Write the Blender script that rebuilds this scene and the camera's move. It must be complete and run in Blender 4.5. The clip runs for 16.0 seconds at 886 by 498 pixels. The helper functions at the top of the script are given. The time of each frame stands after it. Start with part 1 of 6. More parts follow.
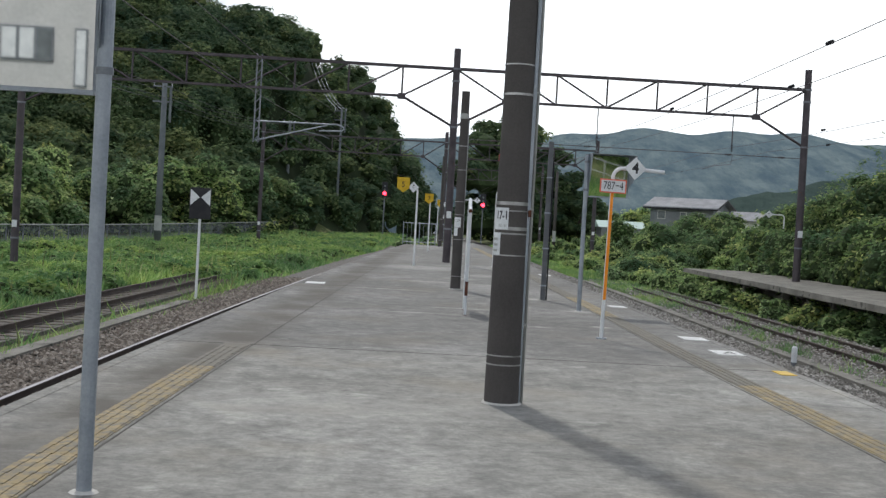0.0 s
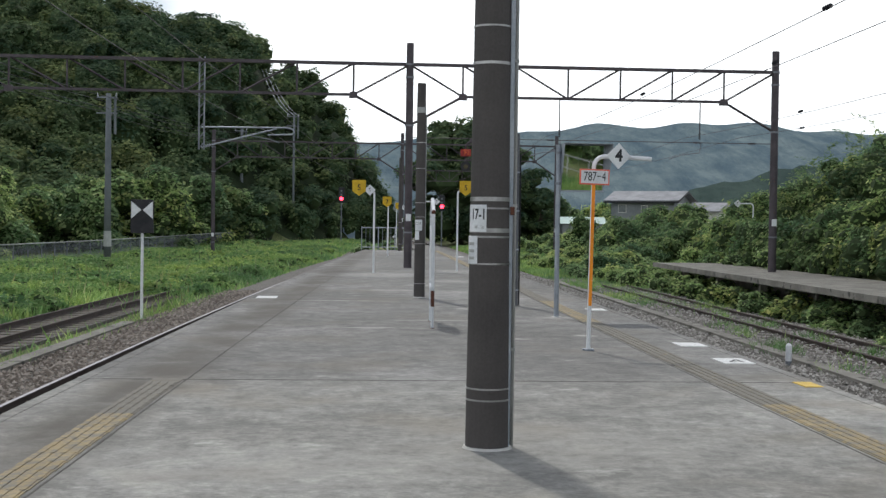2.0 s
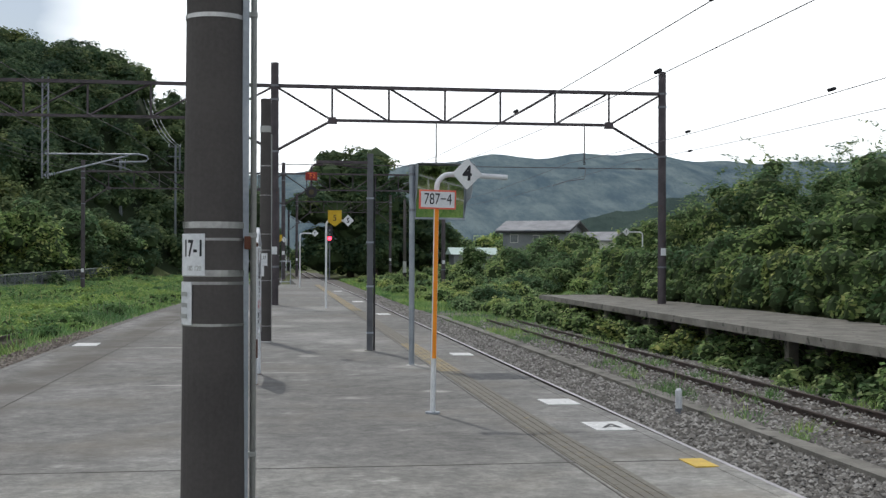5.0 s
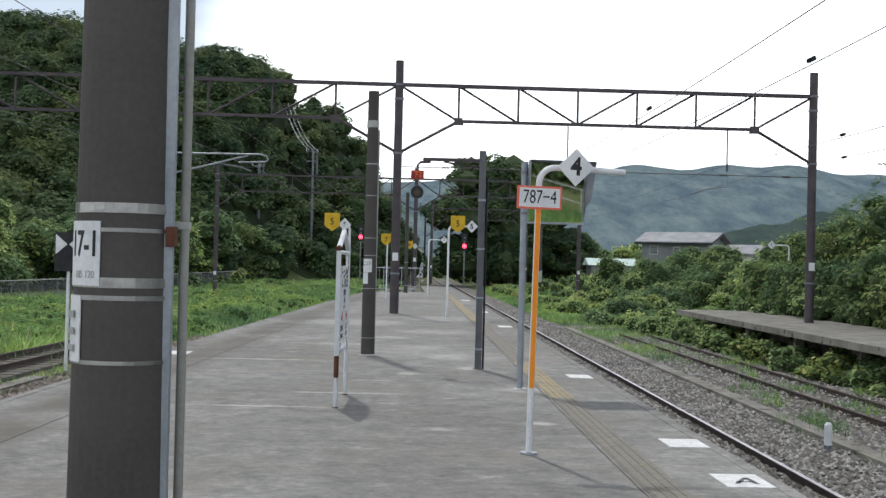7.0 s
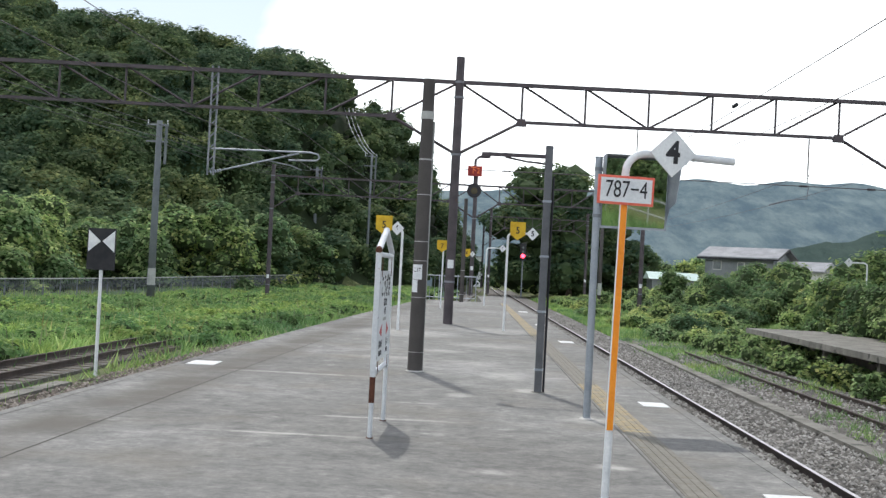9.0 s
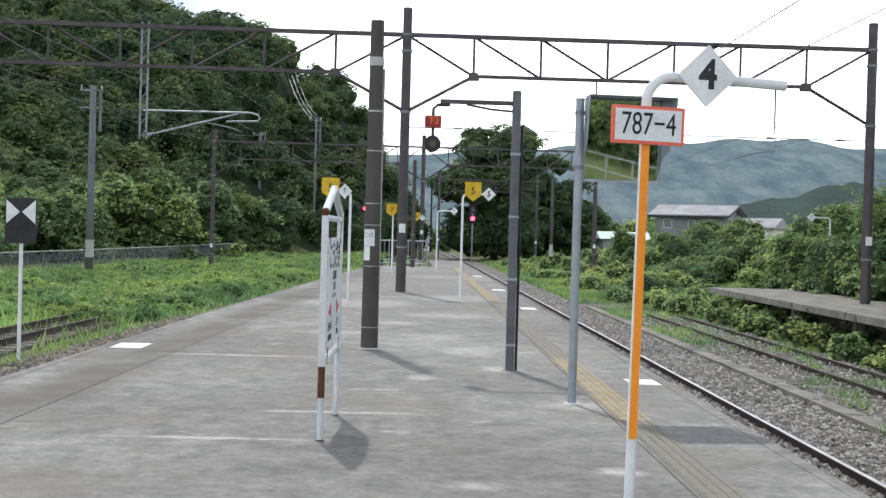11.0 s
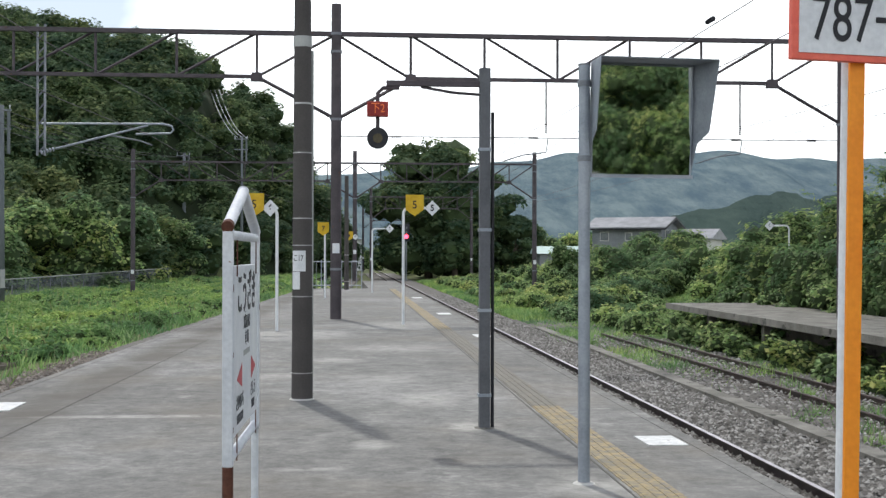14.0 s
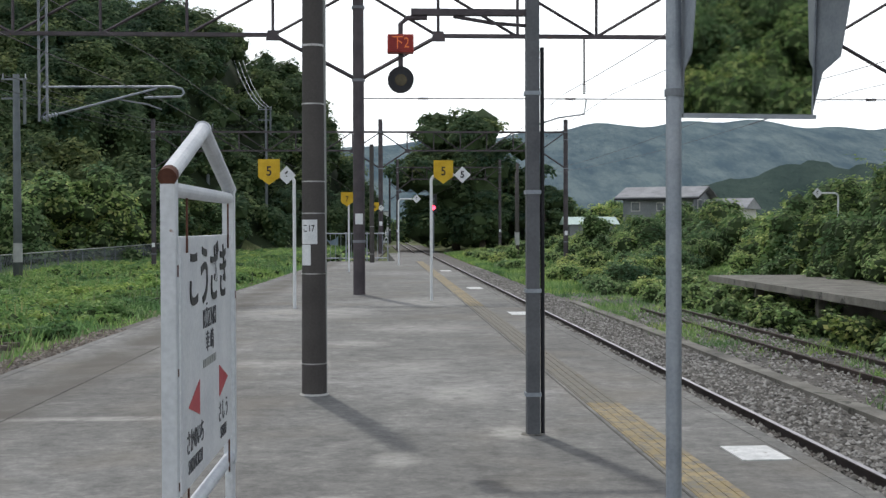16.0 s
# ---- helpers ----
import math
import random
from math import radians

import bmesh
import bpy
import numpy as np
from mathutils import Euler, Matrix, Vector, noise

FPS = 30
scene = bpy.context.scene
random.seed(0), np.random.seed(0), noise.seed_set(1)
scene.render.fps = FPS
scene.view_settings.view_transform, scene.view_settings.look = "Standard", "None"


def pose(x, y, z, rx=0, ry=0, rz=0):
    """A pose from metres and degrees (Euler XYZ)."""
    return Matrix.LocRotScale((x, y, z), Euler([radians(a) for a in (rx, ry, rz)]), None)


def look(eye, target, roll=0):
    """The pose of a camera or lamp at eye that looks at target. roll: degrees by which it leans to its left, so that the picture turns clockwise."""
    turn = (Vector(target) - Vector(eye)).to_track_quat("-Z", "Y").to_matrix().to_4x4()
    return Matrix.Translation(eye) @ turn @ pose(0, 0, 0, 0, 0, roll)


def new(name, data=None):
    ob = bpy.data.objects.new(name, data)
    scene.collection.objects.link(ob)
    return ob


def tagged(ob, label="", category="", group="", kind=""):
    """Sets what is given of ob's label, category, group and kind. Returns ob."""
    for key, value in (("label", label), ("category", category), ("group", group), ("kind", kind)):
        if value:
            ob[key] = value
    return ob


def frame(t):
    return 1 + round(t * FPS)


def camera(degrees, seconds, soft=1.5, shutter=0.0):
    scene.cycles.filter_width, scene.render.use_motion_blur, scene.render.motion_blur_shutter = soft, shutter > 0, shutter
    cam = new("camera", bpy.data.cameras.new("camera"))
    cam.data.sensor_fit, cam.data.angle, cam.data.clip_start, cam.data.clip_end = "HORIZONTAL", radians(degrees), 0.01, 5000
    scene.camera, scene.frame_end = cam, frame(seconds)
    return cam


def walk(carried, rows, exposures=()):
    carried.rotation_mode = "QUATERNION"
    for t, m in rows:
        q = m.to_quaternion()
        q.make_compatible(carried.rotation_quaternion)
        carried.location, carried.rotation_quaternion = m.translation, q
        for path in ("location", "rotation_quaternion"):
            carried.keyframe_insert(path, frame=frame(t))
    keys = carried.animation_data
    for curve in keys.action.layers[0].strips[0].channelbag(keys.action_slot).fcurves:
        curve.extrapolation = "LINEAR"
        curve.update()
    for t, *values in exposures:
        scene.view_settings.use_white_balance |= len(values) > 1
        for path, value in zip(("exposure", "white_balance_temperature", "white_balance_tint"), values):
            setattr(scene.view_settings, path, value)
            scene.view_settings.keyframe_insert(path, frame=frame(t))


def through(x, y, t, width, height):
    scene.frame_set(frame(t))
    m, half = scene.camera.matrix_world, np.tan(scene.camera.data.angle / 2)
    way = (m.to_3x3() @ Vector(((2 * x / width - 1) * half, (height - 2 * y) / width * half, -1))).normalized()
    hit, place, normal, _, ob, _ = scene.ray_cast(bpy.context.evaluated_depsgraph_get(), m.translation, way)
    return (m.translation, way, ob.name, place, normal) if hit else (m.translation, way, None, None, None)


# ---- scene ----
cam = camera(38.0, 16.0, soft=1.4)
PATH = [
    (0, (0.674, -0.965, 1.593), (0.743, 1.033, 1.547), 3.2),
    (0.5, (0.717, -0.386, 1.606), (0.771, 1.613, 1.573), 2.8),
    (1, (0.715, 0.12, 1.597), (0.75, 2.12, 1.568), 1.8),
    (1.5, (0.707, 0.72, 1.601), (0.815, 2.717, 1.576), 0.1),
    (2, (0.726, 1.265, 1.591), (0.857, 3.26, 1.551), 0.8),
    (2.5, (0.747, 1.873, 1.598), (0.98, 3.859, 1.583), 0.9),
    (3, (0.807, 2.4, 1.586), (1.105, 4.377, 1.561), 0.3),
    (3.5, (0.968, 2.87, 1.616), (1.281, 4.845, 1.594), 0.2),
    (6, (2.31, 5.378, 1.63), (2.513, 7.367, 1.653), 0.3),
    (6.5, (2.405, 5.939, 1.623), (2.495, 7.937, 1.641), 0.7),
    (7, (2.477, 6.422, 1.628), (2.55, 8.42, 1.649), 1.4),
    (7.5, (2.549, 6.939, 1.629), (2.513, 8.938, 1.68), 1.5),
    (8, (2.543, 7.483, 1.629), (2.479, 9.482, 1.676), 3.1),
    (8.5, (2.564, 8.088, 1.606), (2.52, 10.087, 1.647), 3.2),
    (11, (2.431, 10.766, 1.603), (2.497, 12.765, 1.582), 1.6),
    (11.5, (2.459, 11.373, 1.613), (2.514, 13.372, 1.582), 1.5),
    (12, (2.439, 11.967, 1.61), (2.465, 13.967, 1.566), 3.1),
    (12.5, (2.433, 12.601, 1.605), (2.511, 14.598, 1.531), 1.4),
    (13, (2.408, 13.172, 1.604), (2.474, 15.169, 1.524), 2.2),
    (13.5, (2.355, 13.682, 1.618), (2.503, 15.676, 1.584), 1.3),
    (14, (2.359, 14.253, 1.617), (2.531, 16.245, 1.626), 0.1),
    (14.5, (2.341, 14.836, 1.603), (2.489, 16.83, 1.595), 2.9),
    (15, (2.354, 15.42, 1.611), (2.56, 17.41, 1.585), -0.1),
    (15.5, (2.417, 15.992, 1.609), (2.577, 17.985, 1.582), -0.1),
    (16, (2.461, 16.461, 1.591), (2.591, 18.457, 1.556), -0.2),
]
walk(cam, [(t, look(eye, target, roll)) for t, eye, target, roll in PATH],
     exposures=[(0, -0.25), (1.5, -0.22), (3.5, -0.3), (6.0, -0.32), (6.5, -0.15), (7.0, 0.0), (8.5, 0.26), (11.0, 0.42), (12.5, 0.5), (13.5, 0.4), (14.0, 0.18), (15.0, -0.12), (16.0, -0.2)])

# ---- light ----
SUN_AZ = Vector((-0.24, 0.97, 0)).normalized()
SUN_EL = radians(55)
world = bpy.data.worlds.new("sky")
scene.world = world
world.use_nodes = True
wn, wl = world.node_tree.nodes, world.node_tree.links
sky = wn.new("ShaderNodeTexSky")
sky.sky_type = "NISHITA"
sky.sun_disc = False
sky.sun_elevation = SUN_EL
sky.sun_rotation = math.atan2(SUN_AZ.x, SUN_AZ.y)
sky.air_density, sky.dust_density = 1.0, 2.0
coord = wn.new("ShaderNodeTexCoord")
stretch = wn.new("ShaderNodeMapping")
stretch.inputs["Scale"].default_value = (1.0, 1.0, 2.6)
cloud = wn.new("ShaderNodeTexNoise")
cloud.inputs["Scale"].default_value = 1.6
cloud.inputs["Detail"].default_value = 6
cloud_ramp = wn.new("ShaderNodeValToRGB")
cloud_ramp.color_ramp.elements[0].position = 0.33
cloud_ramp.color_ramp.elements[1].position = 0.50
cloud_mix = wn.new("ShaderNodeMix")
cloud_mix.data_type = "RGBA"
cloud_mix.inputs["B"].default_value = (14.2, 14.8, 15.2, 1)
wl.new(coord.outputs["Generated"], stretch.inputs["Vector"])
wl.new(stretch.outputs["Vector"], cloud.inputs["Vector"])
split = wn.new("ShaderNodeSeparateXYZ")
wl.new(coord.outputs["Generated"], split.inputs[0])
lift = wn.new("ShaderNodeMath")
lift.operation = "MULTIPLY_ADD"
lift.inputs[1].default_value, lift.inputs[2].default_value = -0.42, 0.13
wl.new(split.outputs["Z"], lift.inputs[0])
cover = wn.new("ShaderNodeMath")
cover.operation = "ADD"
wl.new(cloud.outputs["Fac"], cover.inputs[0])
wl.new(lift.outputs[0], cover.inputs[1])
# the cloud breaks to blue over the hill
aim = wn.new("ShaderNodeVectorMath")
aim.operation = "DOT_PRODUCT"
aim.inputs[1].default_value = Vector((-0.32, 0.90, 0.27)).normalized()
wl.new(coord.outputs["Generated"], aim.inputs[0])
gap = wn.new("ShaderNodeMapRange")
gap.inputs["From Min"].default_value, gap.inputs["From Max"].default_value = 0.958, 0.992
gap.inputs["To Min"].default_value, gap.inputs["To Max"].default_value = 0.0, 0.6
wl.new(aim.outputs["Value"], gap.inputs["Value"])
thin = wn.new("ShaderNodeMath")
thin.operation = "SUBTRACT"
wl.new(cover.outputs[0], thin.inputs[0])
wl.new(gap.outputs[0], thin.inputs[1])
wl.new(thin.outputs[0], cloud_ramp.inputs["Fac"])
wl.new(cloud_ramp.outputs["Color"], cloud_mix.inputs["Factor"])
wl.new(sky.outputs["Color"], cloud_mix.inputs["A"])
wl.new(cloud_mix.outputs["Result"], wn["Background"].inputs["Color"])
wn["Background"].inputs["Strength"].default_value = 0.115

sun = new("sun", bpy.data.lights.new("sun", "SUN"))
sun.data.energy, sun.data.angle, sun.data.color = 2.2, radians(1.8), (1.0, 0.985, 0.945)
sun_dir = SUN_AZ * math.cos(SUN_EL) + Vector((0, 0, math.sin(SUN_EL)))
sun.matrix_world = look(sun_dir * 50, (0, 0, 0))

# ---- materials ----
def base_mat(name, rough=0.8, metal=0.0):
    m = bpy.data.materials.new(name)
    m.use_nodes = True
    n = m.node_tree.nodes
    b = n["Principled BSDF"]
    b.inputs["Roughness"].default_value, b.inputs["Metallic"].default_value = rough, metal
    return m, n, m.node_tree.links, b


def noise_node(n, l, scale, detail=5, vec=None, rough=0.55):
    t = n.new("ShaderNodeTexNoise")
    t.inputs["Scale"].default_value, t.inputs["Detail"].default_value = scale, detail
    t.inputs["Roughness"].default_value = rough
    if vec is None:
        vec = n.new("ShaderNodeTexCoord").outputs["Object"]
    l.new(vec, t.inputs["Vector"])
    return t.outputs["Fac"]


def ramp(n, l, fac, stops):
    r = n.new("ShaderNodeValToRGB")
    e = r.color_ramp.elements
    while len(e) < len(stops):
        e.new(0.5)
    for el, (p, c) in zip(e, stops):
        el.position, el.color = p, (*c, 1)
    l.new(fac, r.inputs["Fac"])
    return r.outputs["Color"]


def mixc(n, l, fac, a, b, kind="MIX"):
    m = n.new("ShaderNodeMix")
    m.data_type, m.blend_type = "RGBA", kind
    for socket, v in (("Factor", fac), ("A", a), ("B", b)):
        if isinstance(v, (int, float)):
            m.inputs[socket].default_value = v
        elif isinstance(v, tuple):
            m.inputs[socket].default_value = (*v, 1)
        else:
            l.new(v, m.inputs[socket])
    return m.outputs["Result"]


def bump(n, l, b, height, strength, dist=0.01):
    k = n.new("ShaderNodeBump")
    k.inputs["Strength"].default_value, k.inputs["Distance"].default_value = strength, dist
    l.new(height, k.inputs["Height"])
    l.new(k.outputs["Normal"], b.inputs["Normal"])


def worn(name, c1, c2, rough=0.7, metal=0.0, scale=6.0, fine=60.0, spots=None, spot_at=0.66, bumps=0.15, grainy=0.18):
    """A surface in two tones, with broad staining, fine grain and perhaps spots of a third tone."""
    m, n, l, b = base_mat(name, rough, metal)
    if not metal:
        b.inputs["Specular IOR Level"].default_value = 0.22
    col = ramp(n, l, noise_node(n, l, scale), [(0.35, c1), (0.65, c2)])
    grain = noise_node(n, l, fine, 3)
    col = mixc(n, l, grainy, col, ramp(n, l, grain, [(0.3, tuple(v * 0.6 for v in c1)), (0.7, tuple(min(1, v * 1.3) for v in c2))]))
    if spots:
        f = ramp(n, l, noise_node(n, l, scale * 2.3, 6), [(spot_at, (0, 0, 0)), (spot_at + 0.05, (1, 1, 1))])
        col = mixc(n, l, f, col, spots)
    l.new(col, b.inputs["Base Color"])
    bump(n, l, b, grain, bumps)
    return m


def leaf_mat(name, dark, mid, light, through=0.3, cell=0.3):
    m, n, l, b = base_mat(name, 0.85)
    geo = n.new("ShaderNodeNewGeometry")
    obj = n.new("ShaderNodeTexCoord").outputs["Object"]
    col = ramp(n, l, geo.outputs["Random Per Island"], [(0.0, dark), (0.55, mid), (1.0, light)])
    broad = ramp(n, l, noise_node(n, l, 0.18, 4, obj), [(0.35, (0.55, 0.62, 0.62)), (0.65, (1.18, 1.14, 0.92))])
    col = mixc(n, l, 1.0, col, broad, "MULTIPLY")
    plant = n.new("ShaderNodeTexVoronoi")
    plant.inputs["Scale"].default_value = cell
    l.new(obj, plant.inputs["Vector"])
    hue = n.new("ShaderNodeSeparateColor")
    l.new(plant.outputs["Color"], hue.inputs[0])
    tint = ramp(n, l, hue.outputs[0], [(0.0, (0.66, 0.78, 0.86)), (0.4, (0.95, 1.0, 0.98)), (0.75, (1.16, 1.13, 0.98)), (1.0, (1.26, 1.12, 0.92))])
    col = mixc(n, l, 1.0, col, tint, "MULTIPLY")
    l.new(col, b.inputs["Base Color"])
    b.inputs["Specular IOR Level"].default_value = 0.08
    t = n.new("ShaderNodeBsdfTranslucent")
    l.new(col, t.inputs["Color"])
    s = n.new("ShaderNodeMixShader")
    s.inputs[0].default_value = through
    l.new(b.outputs[0], s.inputs[1])
    l.new(t.outputs[0], s.inputs[2])
    l.new(s.outputs[0], n["Material Output"].inputs["Surface"])
    return m


WORN_SPOTS = (
    (2.7, 25.2, 0.22, 0.35, 0.8), (3.4, 28.6, 0.45, 0.9, 0.75), (3.65, 26.3, 0.38, 0.45, 0.9), (4.0, 19.6, 0.22, 0.22, 0.9),
    (4.15, 23.1, 0.4, 0.5, 0.8), (2.95, 19.0, 0.28, 0.2, 0.7), (1.5, 31.5, 0.9, 0.6, 0.7), (3.4, 36.5, 1.2, 1.2, 0.6),
    (1.5, 40.5, 1.4, 2.2, 0.7), (2.4, 34.0, 0.6, 0.7, 0.7), (3.8, 43.5, 1.2, 2.2, 0.6), (3.0, 31.0, 0.6, 0.8, 0.6),
    (1.0, 20.68, 1.0, 0.09, 1.0), (1.9, 22.26, 1.0, 0.10, 1.0), (0.4, 27.3, 1.3, 0.16, 0.8), (2.2, 24.0, 0.35, 0.12, 0.7),
    (2.0, 10.4, 1.6, 1.3, 0.4), (0.2, 9.6, 1.9, 0.9, 0.4),
)


def concrete_platform():
    m, n, l, b = base_mat("platform_concrete", 0.92)
    co = n.new("ShaderNodeTexCoord").outputs["Object"]
    st = n.new("ShaderNodeMapping")
    st.inputs["Scale"].default_value = (1.0, 0.8, 1.0)
    l.new(co, st.inputs["Vector"])
    broad = ramp(n, l, noise_node(n, l, 0.24, 4, st.outputs["Vector"], 0.5), [(0.36, (0.132, 0.128, 0.119)), (0.52, (0.163, 0.160, 0.150)), (0.64, (0.209, 0.205, 0.195))])
    mid = ramp(n, l, noise_node(n, l, 2.6, 8, st.outputs["Vector"], 0.74), [(0.36, (0.68, 0.68, 0.68)), (0.5, (0.97, 0.97, 0.97)), (0.64, (1.27, 1.27, 1.25))])
    col = mixc(n, l, 1.0, broad, mid, "MULTIPLY")
    fine_f = noise_node(n, l, 9, 10, co, 0.9)
    fine = ramp(n, l, fine_f, [(0.36, (0.45, 0.45, 0.45)), (0.5, (0.96, 0.96, 0.96)), (0.64, (1.62, 1.62, 1.58))])
    col = mixc(n, l, 0.72, col, fine, "MULTIPLY")
    sc = n.new("ShaderNodeMapping")
    sc.inputs["Scale"].default_value = (0.8, 1.15, 1.0)
    l.new(co, sc.inputs["Vector"])
    scuff = ramp(n, l, noise_node(n, l, 1.3, 9, sc.outputs["Vector"], 0.72), [(0.60, (0, 0, 0)), (0.69, (0.7, 0.7, 0.7))])
    col = mixc(n, l, scuff, col, (0.34, 0.335, 0.31))
    brown = ramp(n, l, noise_node(n, l, 0.5, 5, co), [(0.52, (0, 0, 0)), (0.68, (0.5, 0.5, 0.5))])
    col = mixc(n, l, brown, col, (0.155, 0.135, 0.105))
    # the concrete is paler up to y 13.4, easing to the plain tone at 15
    sep = n.new("ShaderNodeSeparateXYZ")
    l.new(co, sep.inputs[0])
    near_pale = n.new("ShaderNodeMapRange")
    near_pale.inputs["From Min"].default_value, near_pale.inputs["From Max"].default_value = 13.4, 15.0
    near_pale.inputs["To Min"].default_value, near_pale.inputs["To Max"].default_value = 1.0, 0.0
    l.new(sep.outputs["Y"], near_pale.inputs["Value"])
    pale = mixc(n, l, 1.0, col, (1.42, 1.42, 1.39), "MULTIPLY")
    col = mixc(n, l, near_pale.outputs[0], col, pale)
    # brown stained band where the left paving has worn away
    across = n.new("ShaderNodeMath")
    across.operation = "MULTIPLY_ADD"
    across.inputs[1].default_value, across.inputs[2].default_value = -0.042, 1.86
    l.new(sep.outputs["Y"], across.inputs[0])
    off = n.new("ShaderNodeMath")
    off.operation = "ADD"
    l.new(sep.outputs["X"], off.inputs[0])
    l.new(across.outputs[0], off.inputs[1])
    away = n.new("ShaderNodeMath")
    away.operation = "ABSOLUTE"
    l.new(off.outputs[0], away.inputs[0])
    band = n.new("ShaderNodeMapRange")
    band.inputs["From Min"].default_value, band.inputs["From Max"].default_value = 0.18, 0.55
    band.inputs["To Min"].default_value, band.inputs["To Max"].default_value = 0.95, 0.0
    l.new(away.outputs[0], band.inputs["Value"])
    patchy = ramp(n, l, noise_node(n, l, 0.9, 6, co), [(0.34, (0.25, 0.25, 0.25)), (0.6, (1, 1, 1))])
    fac = n.new("ShaderNodeMath")
    fac.operation = "MULTIPLY"
    l.new(band.outputs[0], fac.inputs[0])
    l.new(patchy, fac.inputs[1])
    col = mixc(n, l, fac.outputs[0], col, (0.085, 0.076, 0.062))
    # pale worn cement round the feet of the posts and along old repairs
    frayed = ramp(n, l, noise_node(n, l, 4.0, 8, co, 0.75), [(0.36, (0.0, 0.0, 0.0)), (0.56, (1, 1, 1))])
    for px, py, lx, ly, much in WORN_SPOTS:
        place = n.new("ShaderNodeMapping")
        place.vector_type = "TEXTURE"
        place.inputs["Location"].default_value, place.inputs["Scale"].default_value = (px, py, 0), (lx, ly, 1)
        l.new(co, place.inputs["Vector"])
        far_off = n.new("ShaderNodeVectorMath")
        far_off.operation = "LENGTH"
        l.new(place.outputs["Vector"], far_off.inputs[0])
        spot = n.new("ShaderNodeMapRange")
        spot.inputs["From Min"].default_value, spot.inputs["From Max"].default_value = 0.35, 1.0
        spot.inputs["To Min"].default_value, spot.inputs["To Max"].default_value = much, 0.0
        l.new(far_off.outputs["Value"], spot.inputs["Value"])
        both = n.new("ShaderNodeMath")
        both.operation = "MULTIPLY"
        l.new(spot.outputs[0], both.inputs[0])
        l.new(frayed, both.inputs[1])
        col = mixc(n, l, both.outputs[0], col, (0.36, 0.35, 0.32))
    l.new(col, b.inputs["Base Color"])
    bump(n, l, b, fine_f, 0.3, 0.006)
    return m


def tile_mat(name, low, high):
    """Tactile tiles: tan-yellow paint worn through to dirty concrete; low, high: where the wear sets in."""
    m, n, l, b = base_mat(name, 0.88)
    geo = n.new("ShaderNodeNewGeometry").outputs["Position"]
    tone = n.new("ShaderNodeObjectInfo").outputs["Random"]
    fine = noise_node(n, l, 7, 6, geo, 0.75)
    paint = ramp(n, l, tone, [(0.0, (0.25, 0.195, 0.10)), (1.0, (0.33, 0.26, 0.14))])
    dirt = ramp(n, l, fine, [(0.3, (0.10, 0.094, 0.080)), (0.7, (0.185, 0.175, 0.148))])
    mask = ramp(n, l, fine, [(low, (1, 1, 1)), (high, (0.05, 0.05, 0.05))])
    l.new(mixc(n, l, mask, dirt, paint), b.inputs["Base Color"])
    bump(n, l, b, fine, 0.2, 0.004)
    return m


CONCRETE = concrete_platform()
KERB = worn("kerb_concrete", (0.20, 0.19, 0.17), (0.34, 0.33, 0.30), 0.9, scale=2.0, fine=30, spots=(0.09, 0.085, 0.075), bumps=0.3)
OLD_SLAB = worn("weathered_slab", (0.115, 0.11, 0.095), (0.225, 0.215, 0.19), 0.92, scale=1.4, fine=22, spots=(0.07, 0.07, 0.06), spot_at=0.6, bumps=0.35)
MORTAR = worn("pale_mortar", (0.42, 0.41, 0.38), (0.56, 0.55, 0.52), 0.9, scale=3.0, fine=40)
YELLOW_TILE = tile_mat("tactile_yellow", 0.44, 0.60)
WORN_TILE = tile_mat("tactile_worn", 0.26, 0.42)
POLE_CONC = worn("brown_grey_concrete_pole", (0.058, 0.053, 0.052), (0.085, 0.078, 0.075), 0.75, scale=1.5, fine=55, bumps=0.12)
POLE_GREY = worn("blue_grey_concrete_pole", (0.10, 0.115, 0.125), (0.155, 0.17, 0.18), 0.8, scale=1.0, fine=30)
STEEL_DARK = worn("dark_painted_steel", (0.045, 0.038, 0.045), (0.08, 0.066, 0.075), 0.6, 0.3, scale=3, fine=40, spots=(0.10, 0.05, 0.035))
STEEL_BAND = worn("stainless_band", (0.27, 0.27, 0.275), (0.42, 0.42, 0.42), 0.35, 0.9, scale=8)
GALV = worn("galvanised_steel", (0.22, 0.25, 0.29), (0.33, 0.36, 0.40), 0.5, 0.35, scale=4, fine=50)
GALV_DARK = worn("dull_zinc_steel", (0.13, 0.145, 0.165), (0.21, 0.225, 0.25), 0.55, 0.3, scale=3, fine=45)
PVC = worn("grey_conduit_plastic", (0.30, 0.31, 0.30), (0.40, 0.41, 0.40), 0.55, scale=2)
WHITE_PAINT = worn("white_paint", (0.58, 0.60, 0.63), (0.72, 0.735, 0.75), 0.5, scale=5, fine=60, bumps=0.05)
WHITE_WORN = worn("chipped_white_paint", (0.50, 0.525, 0.56), (0.63, 0.65, 0.675), 0.55, scale=5, fine=45, spots=(0.22, 0.11, 0.065), spot_at=0.69, bumps=0.08)
WHITE_MARK = worn("white_line_paint", (0.50, 0.51, 0.50), (0.70, 0.70, 0.69), 0.8, scale=9, fine=70, spots=(0.38, 0.37, 0.35), spot_at=0.62)
ORANGE = worn("orange_paint", (0.80, 0.24, 0.02), (0.88, 0.31, 0.03), 0.45, scale=4, bumps=0.04)
RED_PAINT = worn("faded_red_paint", (0.70, 0.11, 0.08), (0.80, 0.19, 0.13), 0.5, scale=5, bumps=0.04)
